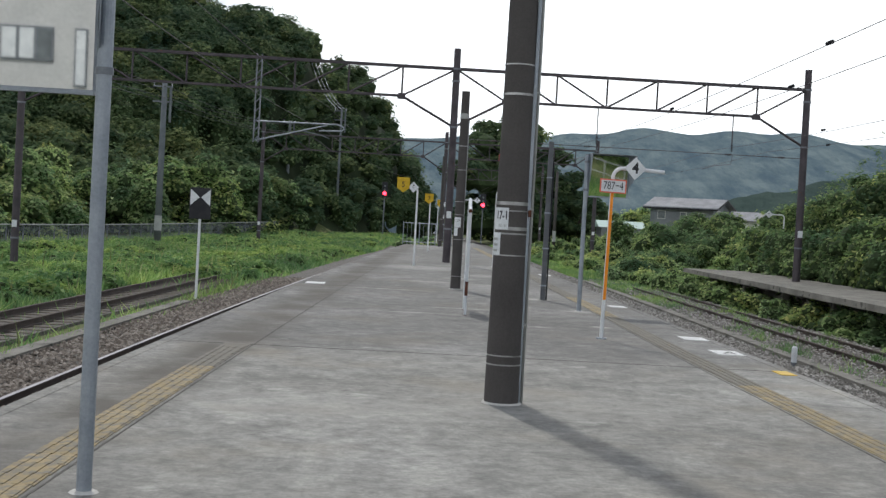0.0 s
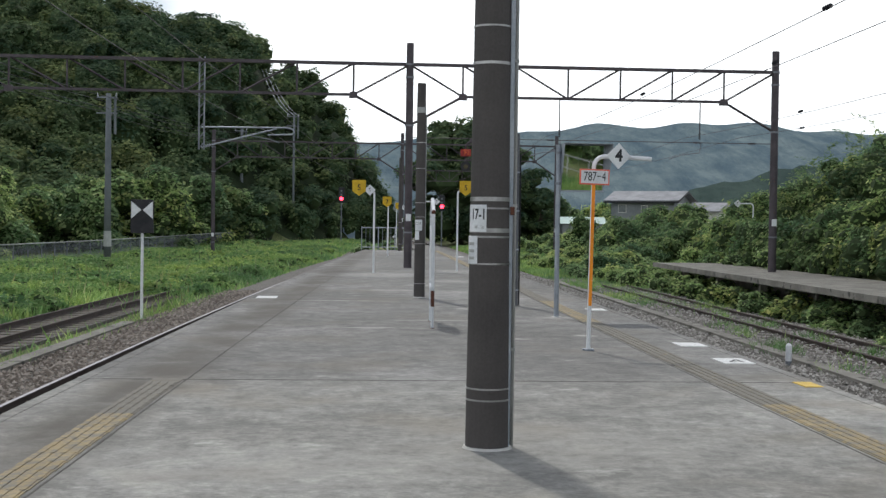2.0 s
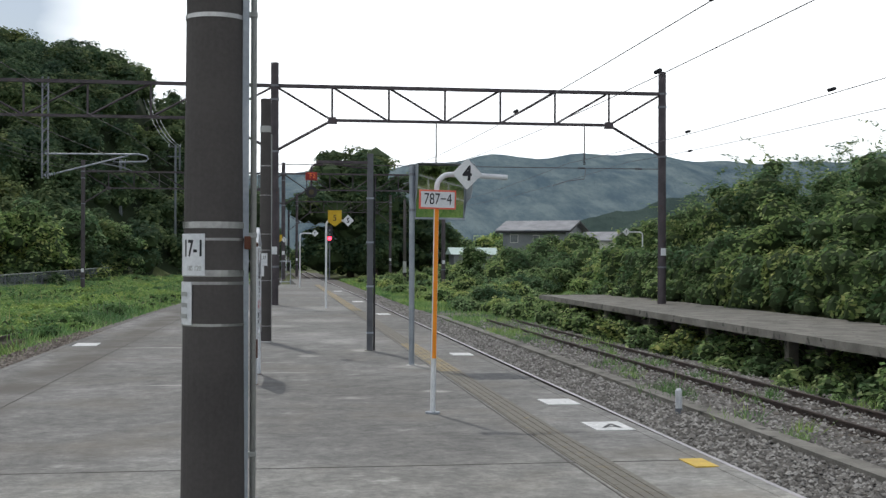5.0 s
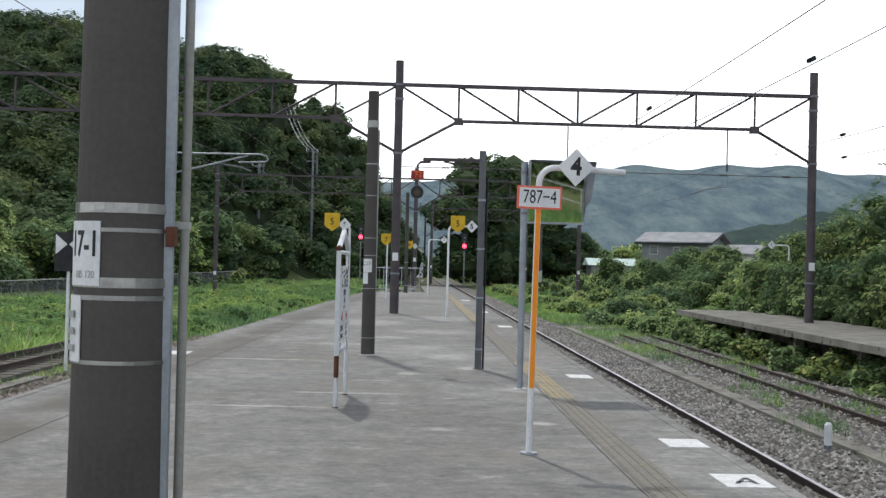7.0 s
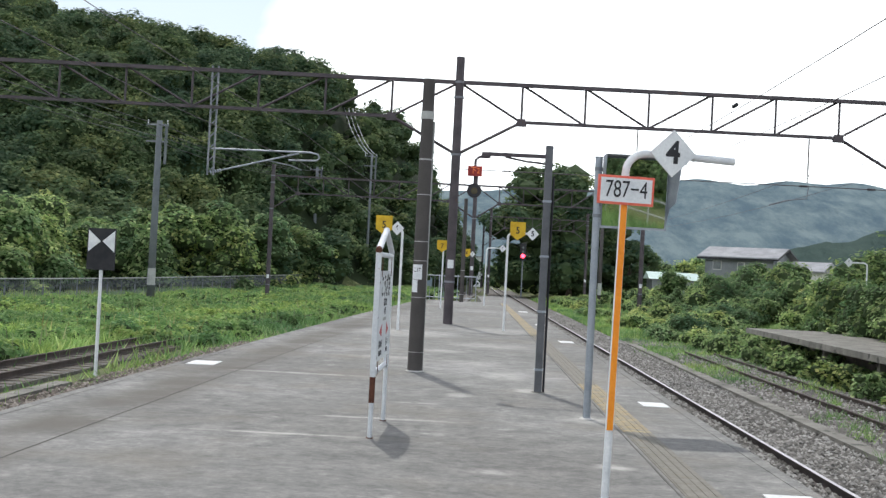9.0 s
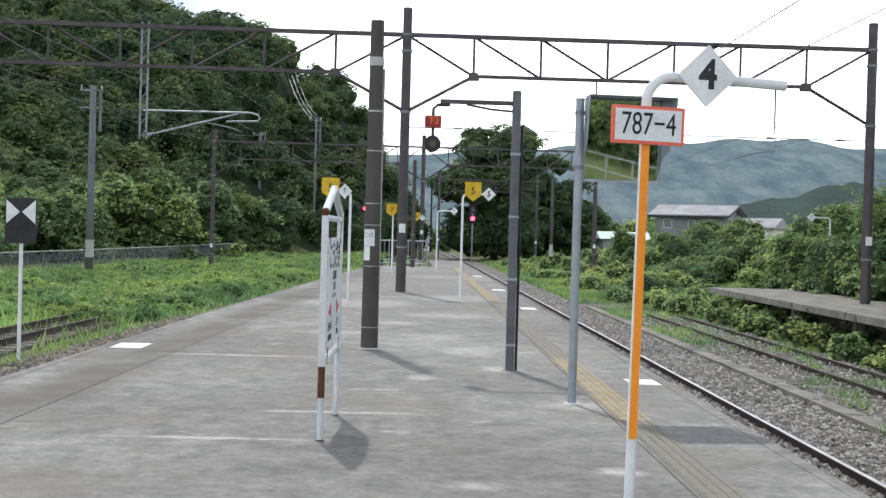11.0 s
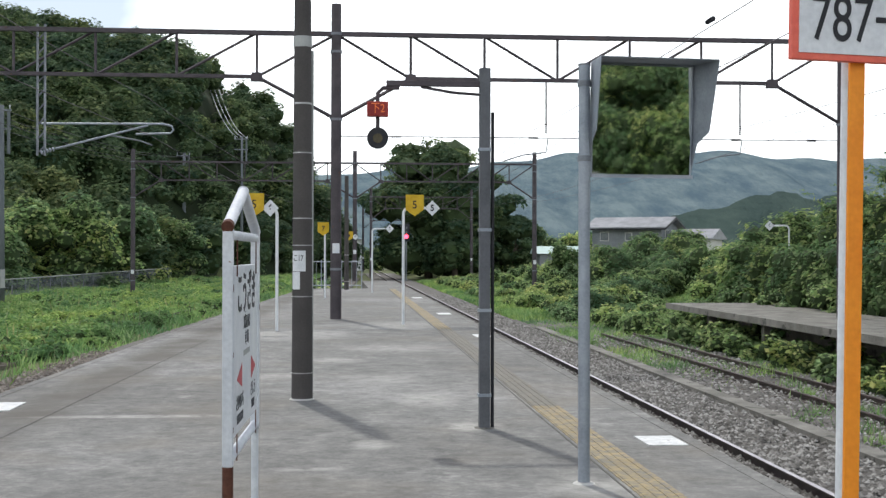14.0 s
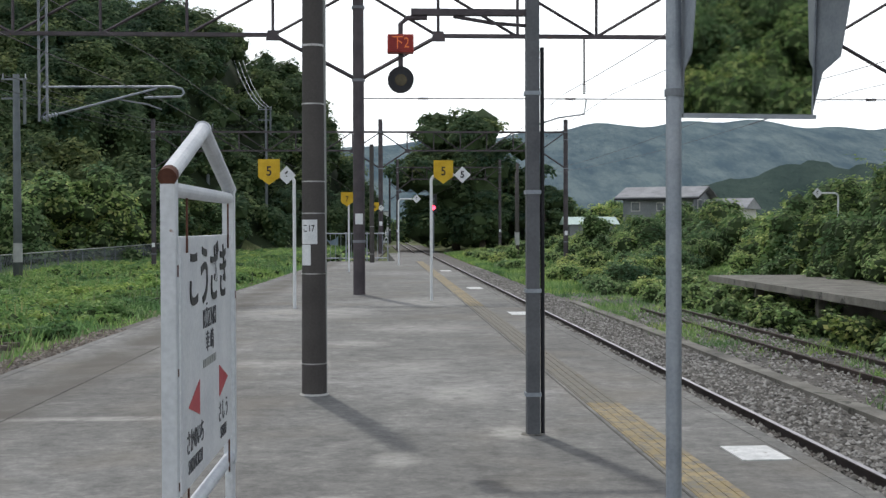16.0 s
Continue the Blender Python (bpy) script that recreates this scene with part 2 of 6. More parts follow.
SIGN_YELLOW = worn("sign_yellow", (0.48, 0.30, 0.015), (0.60, 0.40, 0.03), 0.5, scale=5, bumps=0.04)
BLACK_PAINT = worn("black_paint", (0.015, 0.016, 0.02), (0.03, 0.03, 0.035), 0.5, scale=5, bumps=0.04)
FADED_INK = worn("faded_ink", (0.06, 0.062, 0.07), (0.12, 0.122, 0.13), 0.6, scale=8, bumps=0.0)
ARROW_RED = worn("arrow_red", (0.40, 0.045, 0.06), (0.52, 0.09, 0.10), 0.55, scale=6, bumps=0.02)
RUST = worn("rust", (0.06, 0.025, 0.018), (0.13, 0.055, 0.036), 0.85, scale=12, fine=80)
RUST_RAIL = worn("rusty_rail", (0.035, 0.026, 0.022), (0.065, 0.046, 0.038), 0.8, 0.2, scale=3, fine=50)
RAIL_SIDE = worn("brown_rail_web", (0.035, 0.027, 0.024), (0.06, 0.045, 0.04), 0.75, 0.2, scale=3, fine=50)
RAIL_HEAD = worn("polished_rail_head", (0.24, 0.23, 0.245), (0.36, 0.345, 0.36), 0.42, 0.9, scale=2)
SLEEPER = worn("old_sleeper", (0.09, 0.075, 0.06), (0.17, 0.15, 0.125), 0.9, scale=4, fine=30)
GRAVEL_BED = worn("ballast_bed", (0.08, 0.073, 0.066), (0.185, 0.174, 0.158), 0.95, scale=9, fine=34, bumps=0.9)
SOIL = worn("weedy_soil", (0.07, 0.09, 0.032), (0.13, 0.145, 0.06), 0.95, scale=0.6, fine=12, bumps=0.6)
# Near-black hill ground: the shade under the trees is put into its colour.
SHADED_FLOOR = worn("shaded_forest_floor", (0.012, 0.02, 0.008), (0.028, 0.042, 0.016), 0.95, scale=0.4, fine=5, bumps=0.6)
WOODS = leaf_mat("broadleaf_woods", (0.076, 0.125, 0.076), (0.128, 0.185, 0.110), (0.228, 0.282, 0.165), 0.47, 0.2)
KUDZU = leaf_mat("vine_thicket_leaves", (0.165, 0.265, 0.12), (0.30, 0.41, 0.205), (0.53, 0.58, 0.34), 0.62, 0.35)
BAMBOO = leaf_mat("bamboo_bank_leaves", (0.105, 0.175, 0.082), (0.185, 0.275, 0.135), (0.36, 0.42, 0.24), 0.6, 0.5)
GRASS = leaf_mat("tall_grass", (0.135, 0.24, 0.09), (0.235, 0.37, 0.15), (0.39, 0.49, 0.26), 0.58, 0.6)
DRY_GRASS = leaf_mat("pale_grass_heads", (0.16, 0.18, 0.09), (0.26, 0.28, 0.16), (0.40, 0.40, 0.27), 0.3)
# Dark green for clump cores: shade inside the foliage is put into its colour.
SHADE_CORE = worn("foliage_shade", (0.030, 0.048, 0.020), (0.052, 0.08, 0.032), 0.95, scale=1.2, fine=6)
BARK = worn("tree_bark", (0.05, 0.04, 0.03), (0.10, 0.085, 0.065), 0.9, scale=3, fine=20, bumps=0.5)


def stone_mat(name, lo, mid, hi):
    m, n, l, b = base_mat(name, 0.92)
    b.inputs["Specular IOR Level"].default_value = 0.15
    geo = n.new("ShaderNodeNewGeometry")
    col = ramp(n, l, geo.outputs["Random Per Island"], [(0.0, lo), (0.5, mid), (1.0, hi)])
    col = mixc(n, l, 0.35, col, ramp(n, l, noise_node(n, l, 1.1, 4), [(0.35, lo), (0.65, mid)]))
    l.new(col, b.inputs["Base Color"])
    return m


STONES = stone_mat("ballast_stones", (0.06, 0.056, 0.05), (0.185, 0.176, 0.162), (0.47, 0.46, 0.43))
BROWN_STONES = stone_mat("brown_ballast_stones", (0.055, 0.045, 0.037), (0.15, 0.128, 0.108), (0.38, 0.345, 0.305))


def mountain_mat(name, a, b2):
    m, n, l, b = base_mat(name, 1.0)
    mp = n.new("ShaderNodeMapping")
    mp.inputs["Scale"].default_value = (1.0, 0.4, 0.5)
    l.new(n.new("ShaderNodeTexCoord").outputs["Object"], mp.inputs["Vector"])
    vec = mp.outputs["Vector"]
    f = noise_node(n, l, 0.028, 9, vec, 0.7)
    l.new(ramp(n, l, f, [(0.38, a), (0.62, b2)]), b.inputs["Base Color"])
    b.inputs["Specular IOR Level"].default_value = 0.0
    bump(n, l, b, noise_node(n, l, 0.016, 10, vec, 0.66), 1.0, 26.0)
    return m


# The haze of distance is put into this blue-green base colour.
MOUNTAIN = mountain_mat("haze_tinted_woods", (0.105, 0.152, 0.182), (0.20, 0.255, 0.262))
FOOTHILL = mountain_mat("foothill_woods", (0.040, 0.064, 0.062), (0.082, 0.115, 0.10))


def mirror_mat():
    m, n, l, b = base_mat("mirror_glass", 0.02, 1.0)
    l.new(ramp(n, l, noise_node(n, l, 3), [(0.3, (0.80, 0.83, 0.82)), (0.7, (0.88, 0.90, 0.89))]), b.inputs["Base Color"])
    return m


MIRROR = mirror_mat()


def glow(name, color, strength):
    m, n, l, b = base_mat(name, 0.4)
    b.inputs["Base Color"].default_value = (*color, 1)
    b.inputs["Emission Color"].default_value = (*color, 1)
    b.inputs["Emission Strength"].default_value = strength
    return m


RED_LAMP = glow("red_signal_lens", (1.0, 0.03, 0.06), 9.0)
LED_RED = glow("led_red", (0.75, 0.16, 0.03), 0.12)
GLASS = worn("window_glass", (0.10, 0.11, 0.12), (0.20, 0.22, 0.23), 0.08, 0.0, scale=1.5, bumps=0.0)


# ---- mesh helpers ----
def finish(bm, name):
    me = bpy.data.meshes.new(name)
    bmesh.ops.recalc_face_normals(bm, faces=bm.faces)
    bm.to_mesh(me)
    bm.free()
    return me


def part(name, bm, material, parent=None, label="", smooth=False):
    me = finish(bm, name) if isinstance(bm, bmesh.types.BMesh) else bm
    if not me.materials:
        me.materials.append(material)
    if smooth:
        me.shade_smooth()
    ob = new(name, me)
    if parent is not None:
        ob.parent = parent
    return tagged(ob, label)


def thing(name, x, y, z, label, category, group="", kind="", rz=0.0):
    ob = new(name)
    ob.empty_display_size = 0.2
    ob.matrix_basis = pose(x, y, z, 0, 0, rz)
    return tagged(ob, label, category, group, kind)


def box(bm, x0, y0, z0, x1, y1, z1, bevel=0.0):
    r = bmesh.ops.create_cube(bm, size=1.0, matrix=Matrix.Translation(((x0 + x1) / 2, (y0 + y1) / 2, (z0 + z1) / 2)) @ Matrix.Diagonal((x1 - x0, y1 - y0, z1 - z0, 1)))
    if bevel:
        edges = list({e for v in r["verts"] for e in v.link_edges})
        bmesh.ops.bevel(bm, geom=edges, offset=bevel, segments=2, affect="EDGES", profile=0.7)
    return bm


def rod(bm, a, b, r, r2=None, n=10):
    a, b = Vector(a), Vector(b)
    d = b - a
    m = Matrix.Translation((a + b) / 2) @ d.to_track_quat("Z", "Y").to_matrix().to_4x4()
    bmesh.ops.create_cone(bm, cap_ends=True, segments=n, radius1=r, radius2=r if r2 is None else r2, depth=d.length, matrix=m)
    return bm


def pipe(bm, pts, r, n=10):
    """A round tube along points, with mitred bends."""
    pts = [Vector(p) for p in pts]
    rings = []
    up = None
    for i, p in enumerate(pts):
        d = (pts[min(i + 1, len(pts) - 1)] - pts[max(i - 1, 0)]).normalized()
        if up is None:
            up = d.orthogonal().normalized()
        up = (up - d * up.dot(d)).normalized()
        side = d.cross(up)
        rings.append([bm.verts.new(p + r * (math.cos(a) * up + math.sin(a) * side)) for a in (2 * math.pi * k / n for k in range(n))])
    for q, s in zip(rings, rings[1:]):
        for k in range(n):
            bm.faces.new((q[k], q[(k + 1) % n], s[(k + 1) % n], s[k]))
    bm.faces.new(rings[0][::-1])
    bm.faces.new(rings[-1])
    return bm


def angle_bar(bm, a, b, w=0.06):
    """A steel section between two points, square in section."""
    return rod(bm, a, b, w * 0.7, n=4)


def arc(cx, cz, r, a0, a1, y=0.0, n=7):
    return [(cx + r * math.cos(radians(a0 + (a1 - a0) * k / n)), y, cz + r * math.sin(radians(a0 + (a1 - a0) * k / n))) for k in range(n + 1)]


def plate(bm, pts, y0, y1):
    """A flat plate in the x-z plane, from its outline, between two depths."""
    f = [bm.verts.new((x, y0, z)) for x, z in pts]
    g = [bm.verts.new((x, y1, z)) for x, z in pts]
    bm.faces.new(f)
    bm.faces.new(g[::-1])
    for i in range(len(pts)):
        j = (i + 1) % len(pts)
        bm.faces.new((f[i], g[i], g[j], f[j]))
    return bm


def letters(text, size, parent, m, material, name="lettering", squeeze=1.0, bold=0.0, label=""):
    """Flat writing as a mesh, facing the local -y side after m."""
    cu = bpy.data.curves.new("text", "FONT")
    cu.body, cu.size, cu.align_x, cu.align_y, cu.extrude, cu.offset = text, size, "CENTER", "CENTER", 0.001, bold
    tmp = bpy.data.objects.new("text", cu)
    me = bpy.data.meshes.new_from_object(tmp)
    bpy.data.objects.remove(tmp)
    me.transform(m @ Matrix.Diagonal((squeeze, 1, 1, 1)))
    return part(name, me, material, parent, label)


def quad_mesh(name, V, material, k=4):
    """A mesh of loose faces with k corners each, from an array of corners."""
    V = np.ascontiguousarray(V, dtype=np.float32).reshape(-1, 3)
    n = len(V)
    me = bpy.data.meshes.new(name)
    me.vertices.add(n)
    me.vertices.foreach_set("co", V.ravel())
    me.loops.add(n)
    me.loops.foreach_set("vertex_index", np.arange(n, dtype=np.int32))
    me.polygons.add(n // k)
    me.polygons.foreach_set("loop_start", np.arange(0, n, k, dtype=np.int32))
    me.update(calc_edges=True)
    me.materials.append(material)
    return me


def leaf_quads(rng, P, N, size, slim=0.55, jitter=0.38, up=0.8):
    """Diamond-shaped leaves at P, facing about N and turned up to the light."""
    n = len(P)
    N = N + np.array([0, 0, up]) + rng.normal(0, jitter, (n, 3))
    N /= np.linalg.norm(N, axis=1)[:, None] + 1e-9
    t = np.cross(N, rng.normal(0, 1, (n, 3)))
    t /= np.linalg.norm(t, axis=1)[:, None] + 1e-9
    b = np.cross(N, t)
    s = (size * rng.uniform(0.6, 1.4, n))[:, None]
    return np.stack([P + t * s, P + b * s * slim, P - t * s * 0.8, P - b * s * slim], 1)


def clump_leaves(rng, clumps, density, size, slim=0.55, top=True, far=None, jitter=0.38):
    """Leaves over lumpy ellipsoids given as rows of x, y, z, rx, ry, rz."""
    out = []
    for x, y, z, rx, ry, rz in clumps:
        area = 4 * math.pi * ((rx * ry) ** 1.6 / 3 + (rx * rz) ** 1.6 / 3 + (ry * rz) ** 1.6 / 3) ** (1 / 1.6)
        n = max(12, int(area * density))
        d = rng.normal(0, 1, (n, 3))
        d /= np.linalg.norm(d, axis=1)[:, None]
        if top:
            d[:, 2] = np.where(d[:, 2] < -0.35, -d[:, 2], d[:, 2])
        if far is not None:
            d = d[d[:, 1] < far]
            n = len(d)
        ph = rng.uniform(0, 6.28, 3)
        lump = 1 + 0.16 * np.sin(5 * d[:, 0] + ph[0]) * np.sin(5 * d[:, 1] + ph[1]) + 0.12 * np.sin(9 * d[:, 2] + ph[2]) * np.cos(7 * d[:, 0] + ph[1])
        rad = lump * rng.uniform(0.80, 1.10, n)
        R = np.array([rx, ry, rz])
        out.append(leaf_quads(rng, np.array([x, y, z]) + d * R * rad[:, None], d / R * R.mean(), size, slim, jitter))
    return np.concatenate(out)


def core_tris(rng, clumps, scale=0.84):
    """Uneven dark kernels inside the clumps, standing for the shade within them."""
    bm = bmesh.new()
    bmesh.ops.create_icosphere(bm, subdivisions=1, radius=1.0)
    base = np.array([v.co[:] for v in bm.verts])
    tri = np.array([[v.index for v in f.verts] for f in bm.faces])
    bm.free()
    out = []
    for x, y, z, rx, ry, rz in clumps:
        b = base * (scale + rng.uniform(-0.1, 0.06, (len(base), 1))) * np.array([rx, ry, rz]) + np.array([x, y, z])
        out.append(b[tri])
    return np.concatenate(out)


def blades(rng, P, height, width, lean=0.35):
    """Grass blades as tall triangles."""
    n = len(P)
    a = rng.uniform(0, 2 * math.pi, n)
    h = (height * rng.uniform(0.5, 1.3, n))
    side = np.stack([np.cos(a), np.sin(a), np.zeros(n)], 1) * (width * rng.uniform(0.6, 1.4, n))[:, None]
    tip = P + np.stack([rng.normal(0, lean, n) * h, rng.normal(0, lean, n) * h, h], 1)
    return np.stack([P - side, P + side, tip], 1)


def stuff(name, me, label, category, parent=None):
    ob = new(name, me)
    return tagged(ob, label, category, "", "stuff")


# ---- lines of the plan ----
RAIL_Z = -0.92
BED_Z = -1.07
LAND_Z = -1.2


def swing(y):
    return 0.0108 * max(0.0, y - 20)


def right_edge(y):
    return 5.46 + swing(y)


def left_edge(y):
    q = max(y, 9) - 9
    return -2.2 + 0.031 * (y - 9) + 0.00027 * min(q, 90) ** 2 + 0.009 * max(0.0, q - 90)


def siding(y):
    return -6.85 + 0.044 * (y - 27)


def sheet(pts_left, pts_right, z0, z1, bm=None):
    """A slab between two lines in plan, from z0 up to z1."""
    bm = bm or bmesh.new()
    rows = []
    for (xa, ya), (xb, yb) in zip(pts_left, pts_right):
        rows.append([bm.verts.new(p) for p in ((xa, ya, z1), (xb, yb, z1), (xb, yb, z0), (xa, ya, z0))])
    for a, b in zip(rows, rows[1:]):
        for k in range(4):
            bm.faces.new((a[k], b[k], b[(k + 1) % 4], a[(k + 1) % 4]))
    bm.faces.new(rows[0])
    bm.faces.new(rows[-1][::-1])
    return bm


# ---- ground ----
def fade(a, b, v):
    t = min(1.0, max(0.0, (v - a) / (b - a)))
    return t * t * (3 - 2 * t)


def hill_height(x, y):
    """The wooded hill beyond the field, above the plain."""
    crest = float(np.interp(-x, [-5, -2, 0.8, 1, 4.2, 5.9, 7.6, 8.8, 10.1, 11.4, 12.1, 13.4, 19.4, 27, 35, 42, 50, 105, 180], [0, 6.5, 10, 13.4, 15.7, 18.4, 19.7, 18.9, 17.6, 17.8, 22.1, 23.7, 25, 26.2, 27.7, 28.4, 30.2, 42, 46]))
    foot = float(np.interp(-x, [-6, 0, 3, 12, 25, 60, 120], [165, 150, 142, 124, 106, 90, 80]))
    back = 1 - fade(190, 300, y)
    return crest * fade(foot - 4, 174, y) * (0.4 + 0.6 * back)


def bank_height(x, y):
    """The bank behind the disused platform."""
    line = 16.9 + 0.06 * max(0.0, y - 57)
    h = 3.0 * fade(line, line + 7, x) + 2.2 * fade(line + 8, line + 22, x)
    return h * (1 - 0.75 * fade(52, 95, y)) * (1 - fade(120, 170, y))


def land(x, y):
    h = hill_height(x, y) if x < 8 and y > 70 else 0.0
    if x > 12:
        h += bank_height(x, y) + 1.2 * fade(16.5, 17.5, x) * (1 - fade(58, 64, y))
    h += 0.6 * fade(70, 150, y) * fade(3, 16, abs(x - 4 - swing(y)))
    return LAND_Z + h + 0.06 * noise.noise((x * 0.3, y * 0.3, 0))


def build_ground():
    xs = sorted({*range(-40, 48, 2), *range(-140, -40, 6), *range(48, 140, 8), -3000, -1500, -700, -350, -200, 200, 350, 700, 1500, 3000})
    ys = sorted({*range(-40, 120, 2), *range(120, 240, 5), *range(-120, -40, 10), *range(240, 330, 15), -2000, -900, -400, -200, 450, 700, 1200, 2400, 4000})
    bm = bmesh.new()
    grid = [[bm.verts.new((x, y, land(x, y) if abs(x) < 300 and -150 < y < 340 else LAND_Z)) for x in xs] for y in ys]
    for a, b in zip(grid, grid[1:]):
        for k in range(len(xs) - 1):
            fc = bm.faces.new((a[k], a[k + 1], b[k + 1], b[k]))
            mid = fc.calc_center_median()
            # faces on the hill take the ground tone darkened for tree shade
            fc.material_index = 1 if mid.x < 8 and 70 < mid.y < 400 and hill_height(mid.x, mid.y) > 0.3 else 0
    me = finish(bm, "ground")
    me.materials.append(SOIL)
    me.materials.append(SHADED_FLOOR)
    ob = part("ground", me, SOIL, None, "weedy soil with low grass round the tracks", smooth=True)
    tagged(ob, "", "ground", "", "structure")


build_ground()


# ---- platform ----
def build_platform():
    ys = [-14 + 2 * k for k in range(46)]
    bm = sheet([(left_edge(y), y) for y in ys], [(right_edge(y), y) for y in ys], -1.25, 0.0)
    ys2 = [76.0, 82, 88, 94]
    ob = part("platform", bm, CONCRETE, None, "worn grey concrete island platform with stains and patches")
    tagged(ob, "", "platform", "", "structure")
    bm = sheet([(3.9 + swing(y) * 0.4, y) for y in ys2], [(right_edge(y), y) for y in ys2], -1.25, -0.012)
    tagged(part("platform_end", bm, CONCRETE, None, "narrow concrete end of the island platform"), "", "platform", "", "structure")
    # pale lip along both edges
    for nm, f, s in (("platform_edge_left", left_edge, 1), ("platform_edge_right", right_edge, -1)):
        yy = [-14 + 2 * k for k in range(46)]
        a = [(f(y) - 0.02 * s, y) for y in yy]
        b = [(f(y) + 0.10 * s, y) for y in yy]
        bm = sheet(a, b, -0.18, 0.004) if s > 0 else sheet(b, a, -0.18, 0.004)
        tagged(part(nm, bm, CONCRETE, None, "weathered concrete coping of the platform edge"), "", "coping", "", "structure")


build_platform()


# ---- tracks ----
def rail_profile(s=1.0):
    half = [(0.0625, 0.0), (0.0625, 0.012), (0.012, 0.03), (0.009, 0.11), (0.032, 0.122), (0.0325, 0.148), (0.026, 0.153)]
    pts = half + [(-x, z) for x, z in half[::-1]]
    return [(x * s, (z - 0.153) * s) for x, z in pts]


def rail(name, f, y0, y1, z, side_mat, head_mat, label, step=3.0):
    n = int((y1 - y0) / step)
    prof = rail_profile()
    bm = bmesh.new()
    rings = []
    for k in range(n + 1):
        y = y0 + (y1 - y0) * k / n
        rings.append([bm.verts.new((f(y) + px, y, z + pz)) for px, pz in prof])
    m = len(prof)
    for a, b in zip(rings, rings[1:]):
        for k in range(m):
            fc = bm.faces.new((a[k], a[(k + 1) % m], b[(k + 1) % m], b[k]))
            fc.material_index = 1 if 5 <= k <= 7 else 0
    bm.faces.new(rings[0])
    bm.faces.new(rings[-1][::-1])
    me = finish(bm, name)
    me.materials.append(side_mat)
    me.materials.append(head_mat)
    return tagged(part(name, me, side_mat, None, label), "", "rail", "rails", "structure")


def bed(name, f, half, y0, y1, z, material, label):
    ys = [y0 + 4 * k for k in range(int((y1 - y0) / 4) + 1)]
    bm = sheet([(f(y) - half - 0.3, y) for y in ys], [(f(y) + half + 0.3, y) for y in ys], LAND_Z - 0.4, z)
    tagged(part(name, bm, material, None, label), "", "ballast", "", "structure")


def main_right(y):
    return right_edge(y) + 1.6


def main_left(y):
    return left_edge(y) - 1.6


def old_right(y):
    return 11.55 + swing(y) * 0.5


def old_left(y):
    return siding(y) - 0.55


bed("ballast_bed_right", lambda y: right_edge(y) + 1.75, 1.75, -40, 200, BED_Z, GRAVEL_BED, "grey-brown ballast bed of the running line")
bed("ballast_bed_old", lambda y: old_right(y) - 0.15, 1.75, -40, 70, BED_Z - 0.04, GRAVEL_BED, "weedy ballast bed of the disused siding")
bed("ballast_bed_left", lambda y: left_edge(y) - 1.6, 1.55, -40, 200, BED_Z, GRAVEL_BED, "grey-brown ballast bed beside the platform")
bed("ballast_bed_siding", old_left, 0.75, -40, 46, BED_Z - 0.05, GRAVEL_BED, "dirty ballast of the rusty siding in the grass")
for f, nm in ((main_right, "rail_right"), (main_left, "rail_left")):
    for s in (-1, 1):
        rail(nm, lambda y, f=f, s=s: f(y) + s * 0.5335, -40, 220, RAIL_Z, RAIL_SIDE, RAIL_HEAD, "polished steel running rail on brown web")
for s in (-1, 1):
    rail("rail_siding", lambda y, s=s: old_right(y) + s * 0.5335, -40, 56, RAIL_Z - 0.03, RUST_RAIL, RUST_RAIL, "rusty rail of the overgrown siding")
    rail("rail_siding", lambda y, s=s: old_left(y) + s * 0.5335, -40, 50, RAIL_Z - 0.03, RUST_RAIL, RUST_RAIL, "rusty rail sunk in grass")
rail("rail_siding", lambda y: siding(y) + 0.4 + 0.0006 * (y - 62) ** 2, 62, 92, RAIL_Z - 0.03, RUST_RAIL, RUST_RAIL, "rusty rail sunk in grass")


def cable_trough(name, f, y0, y1, z):
    ys = [y0 + 2 * k for k in range(int((y1 - y0) / 2) + 1)]
    bm = sheet([(f(y) - 0.16, y) for y in ys], [(f(y) + 0.16, y) for y in ys], LAND_Z - 0.2, z)
    return tagged(part(name, bm, OLD_SLAB, None, "low concrete cable trough between the tracks"), "", "cable trough", "", "structure")


trough_right = cable_trough("cable_trough_right", lambda y: 9.35 + swing(y), -20, 60, -0.97)
trough_left = cable_trough("cable_trough_left", lambda y: left_edge(y) - 3.75, -20, 34, -0.98)


# ---- disused platform on the far side ----
def far_platform():
    ys = [8 + 0.98 * k for k in range(51)]
    ed = lambda y: 13.0 + 0.02 * (y - 26)
    bm = sheet([(ed(y) + 0.05 * noise.noise((y, 0, 3)), y) for y in ys], [(16.9, y) for y in ys], -0.18, 0.0)
    ob = part("disused_platform", bm, OLD_SLAB, None, "weathered concrete slab of a disused side platform")
    tagged(ob, "", "platform", "", "structure")
    bm = sheet([(15.4, y) for y in ys], [(16.9, y) for y in ys], -1.5, -0.18)
    part("back_wall", bm, OLD_SLAB, ob)
    bm = bmesh.new()
    box(bm, -0.12, -0.12, -1.35, 0.12, 0.12, -0.182)
    me = finish(bm, "support_post")
    for y in (10.0, 15.5, 21, 26.5, 32, 37.5, 43, 48.5, 54):
        p = part("support_post", me, OLD_SLAB, ob)
        p.location = (ed(y) + 0.75, y, 0)


far_platform()


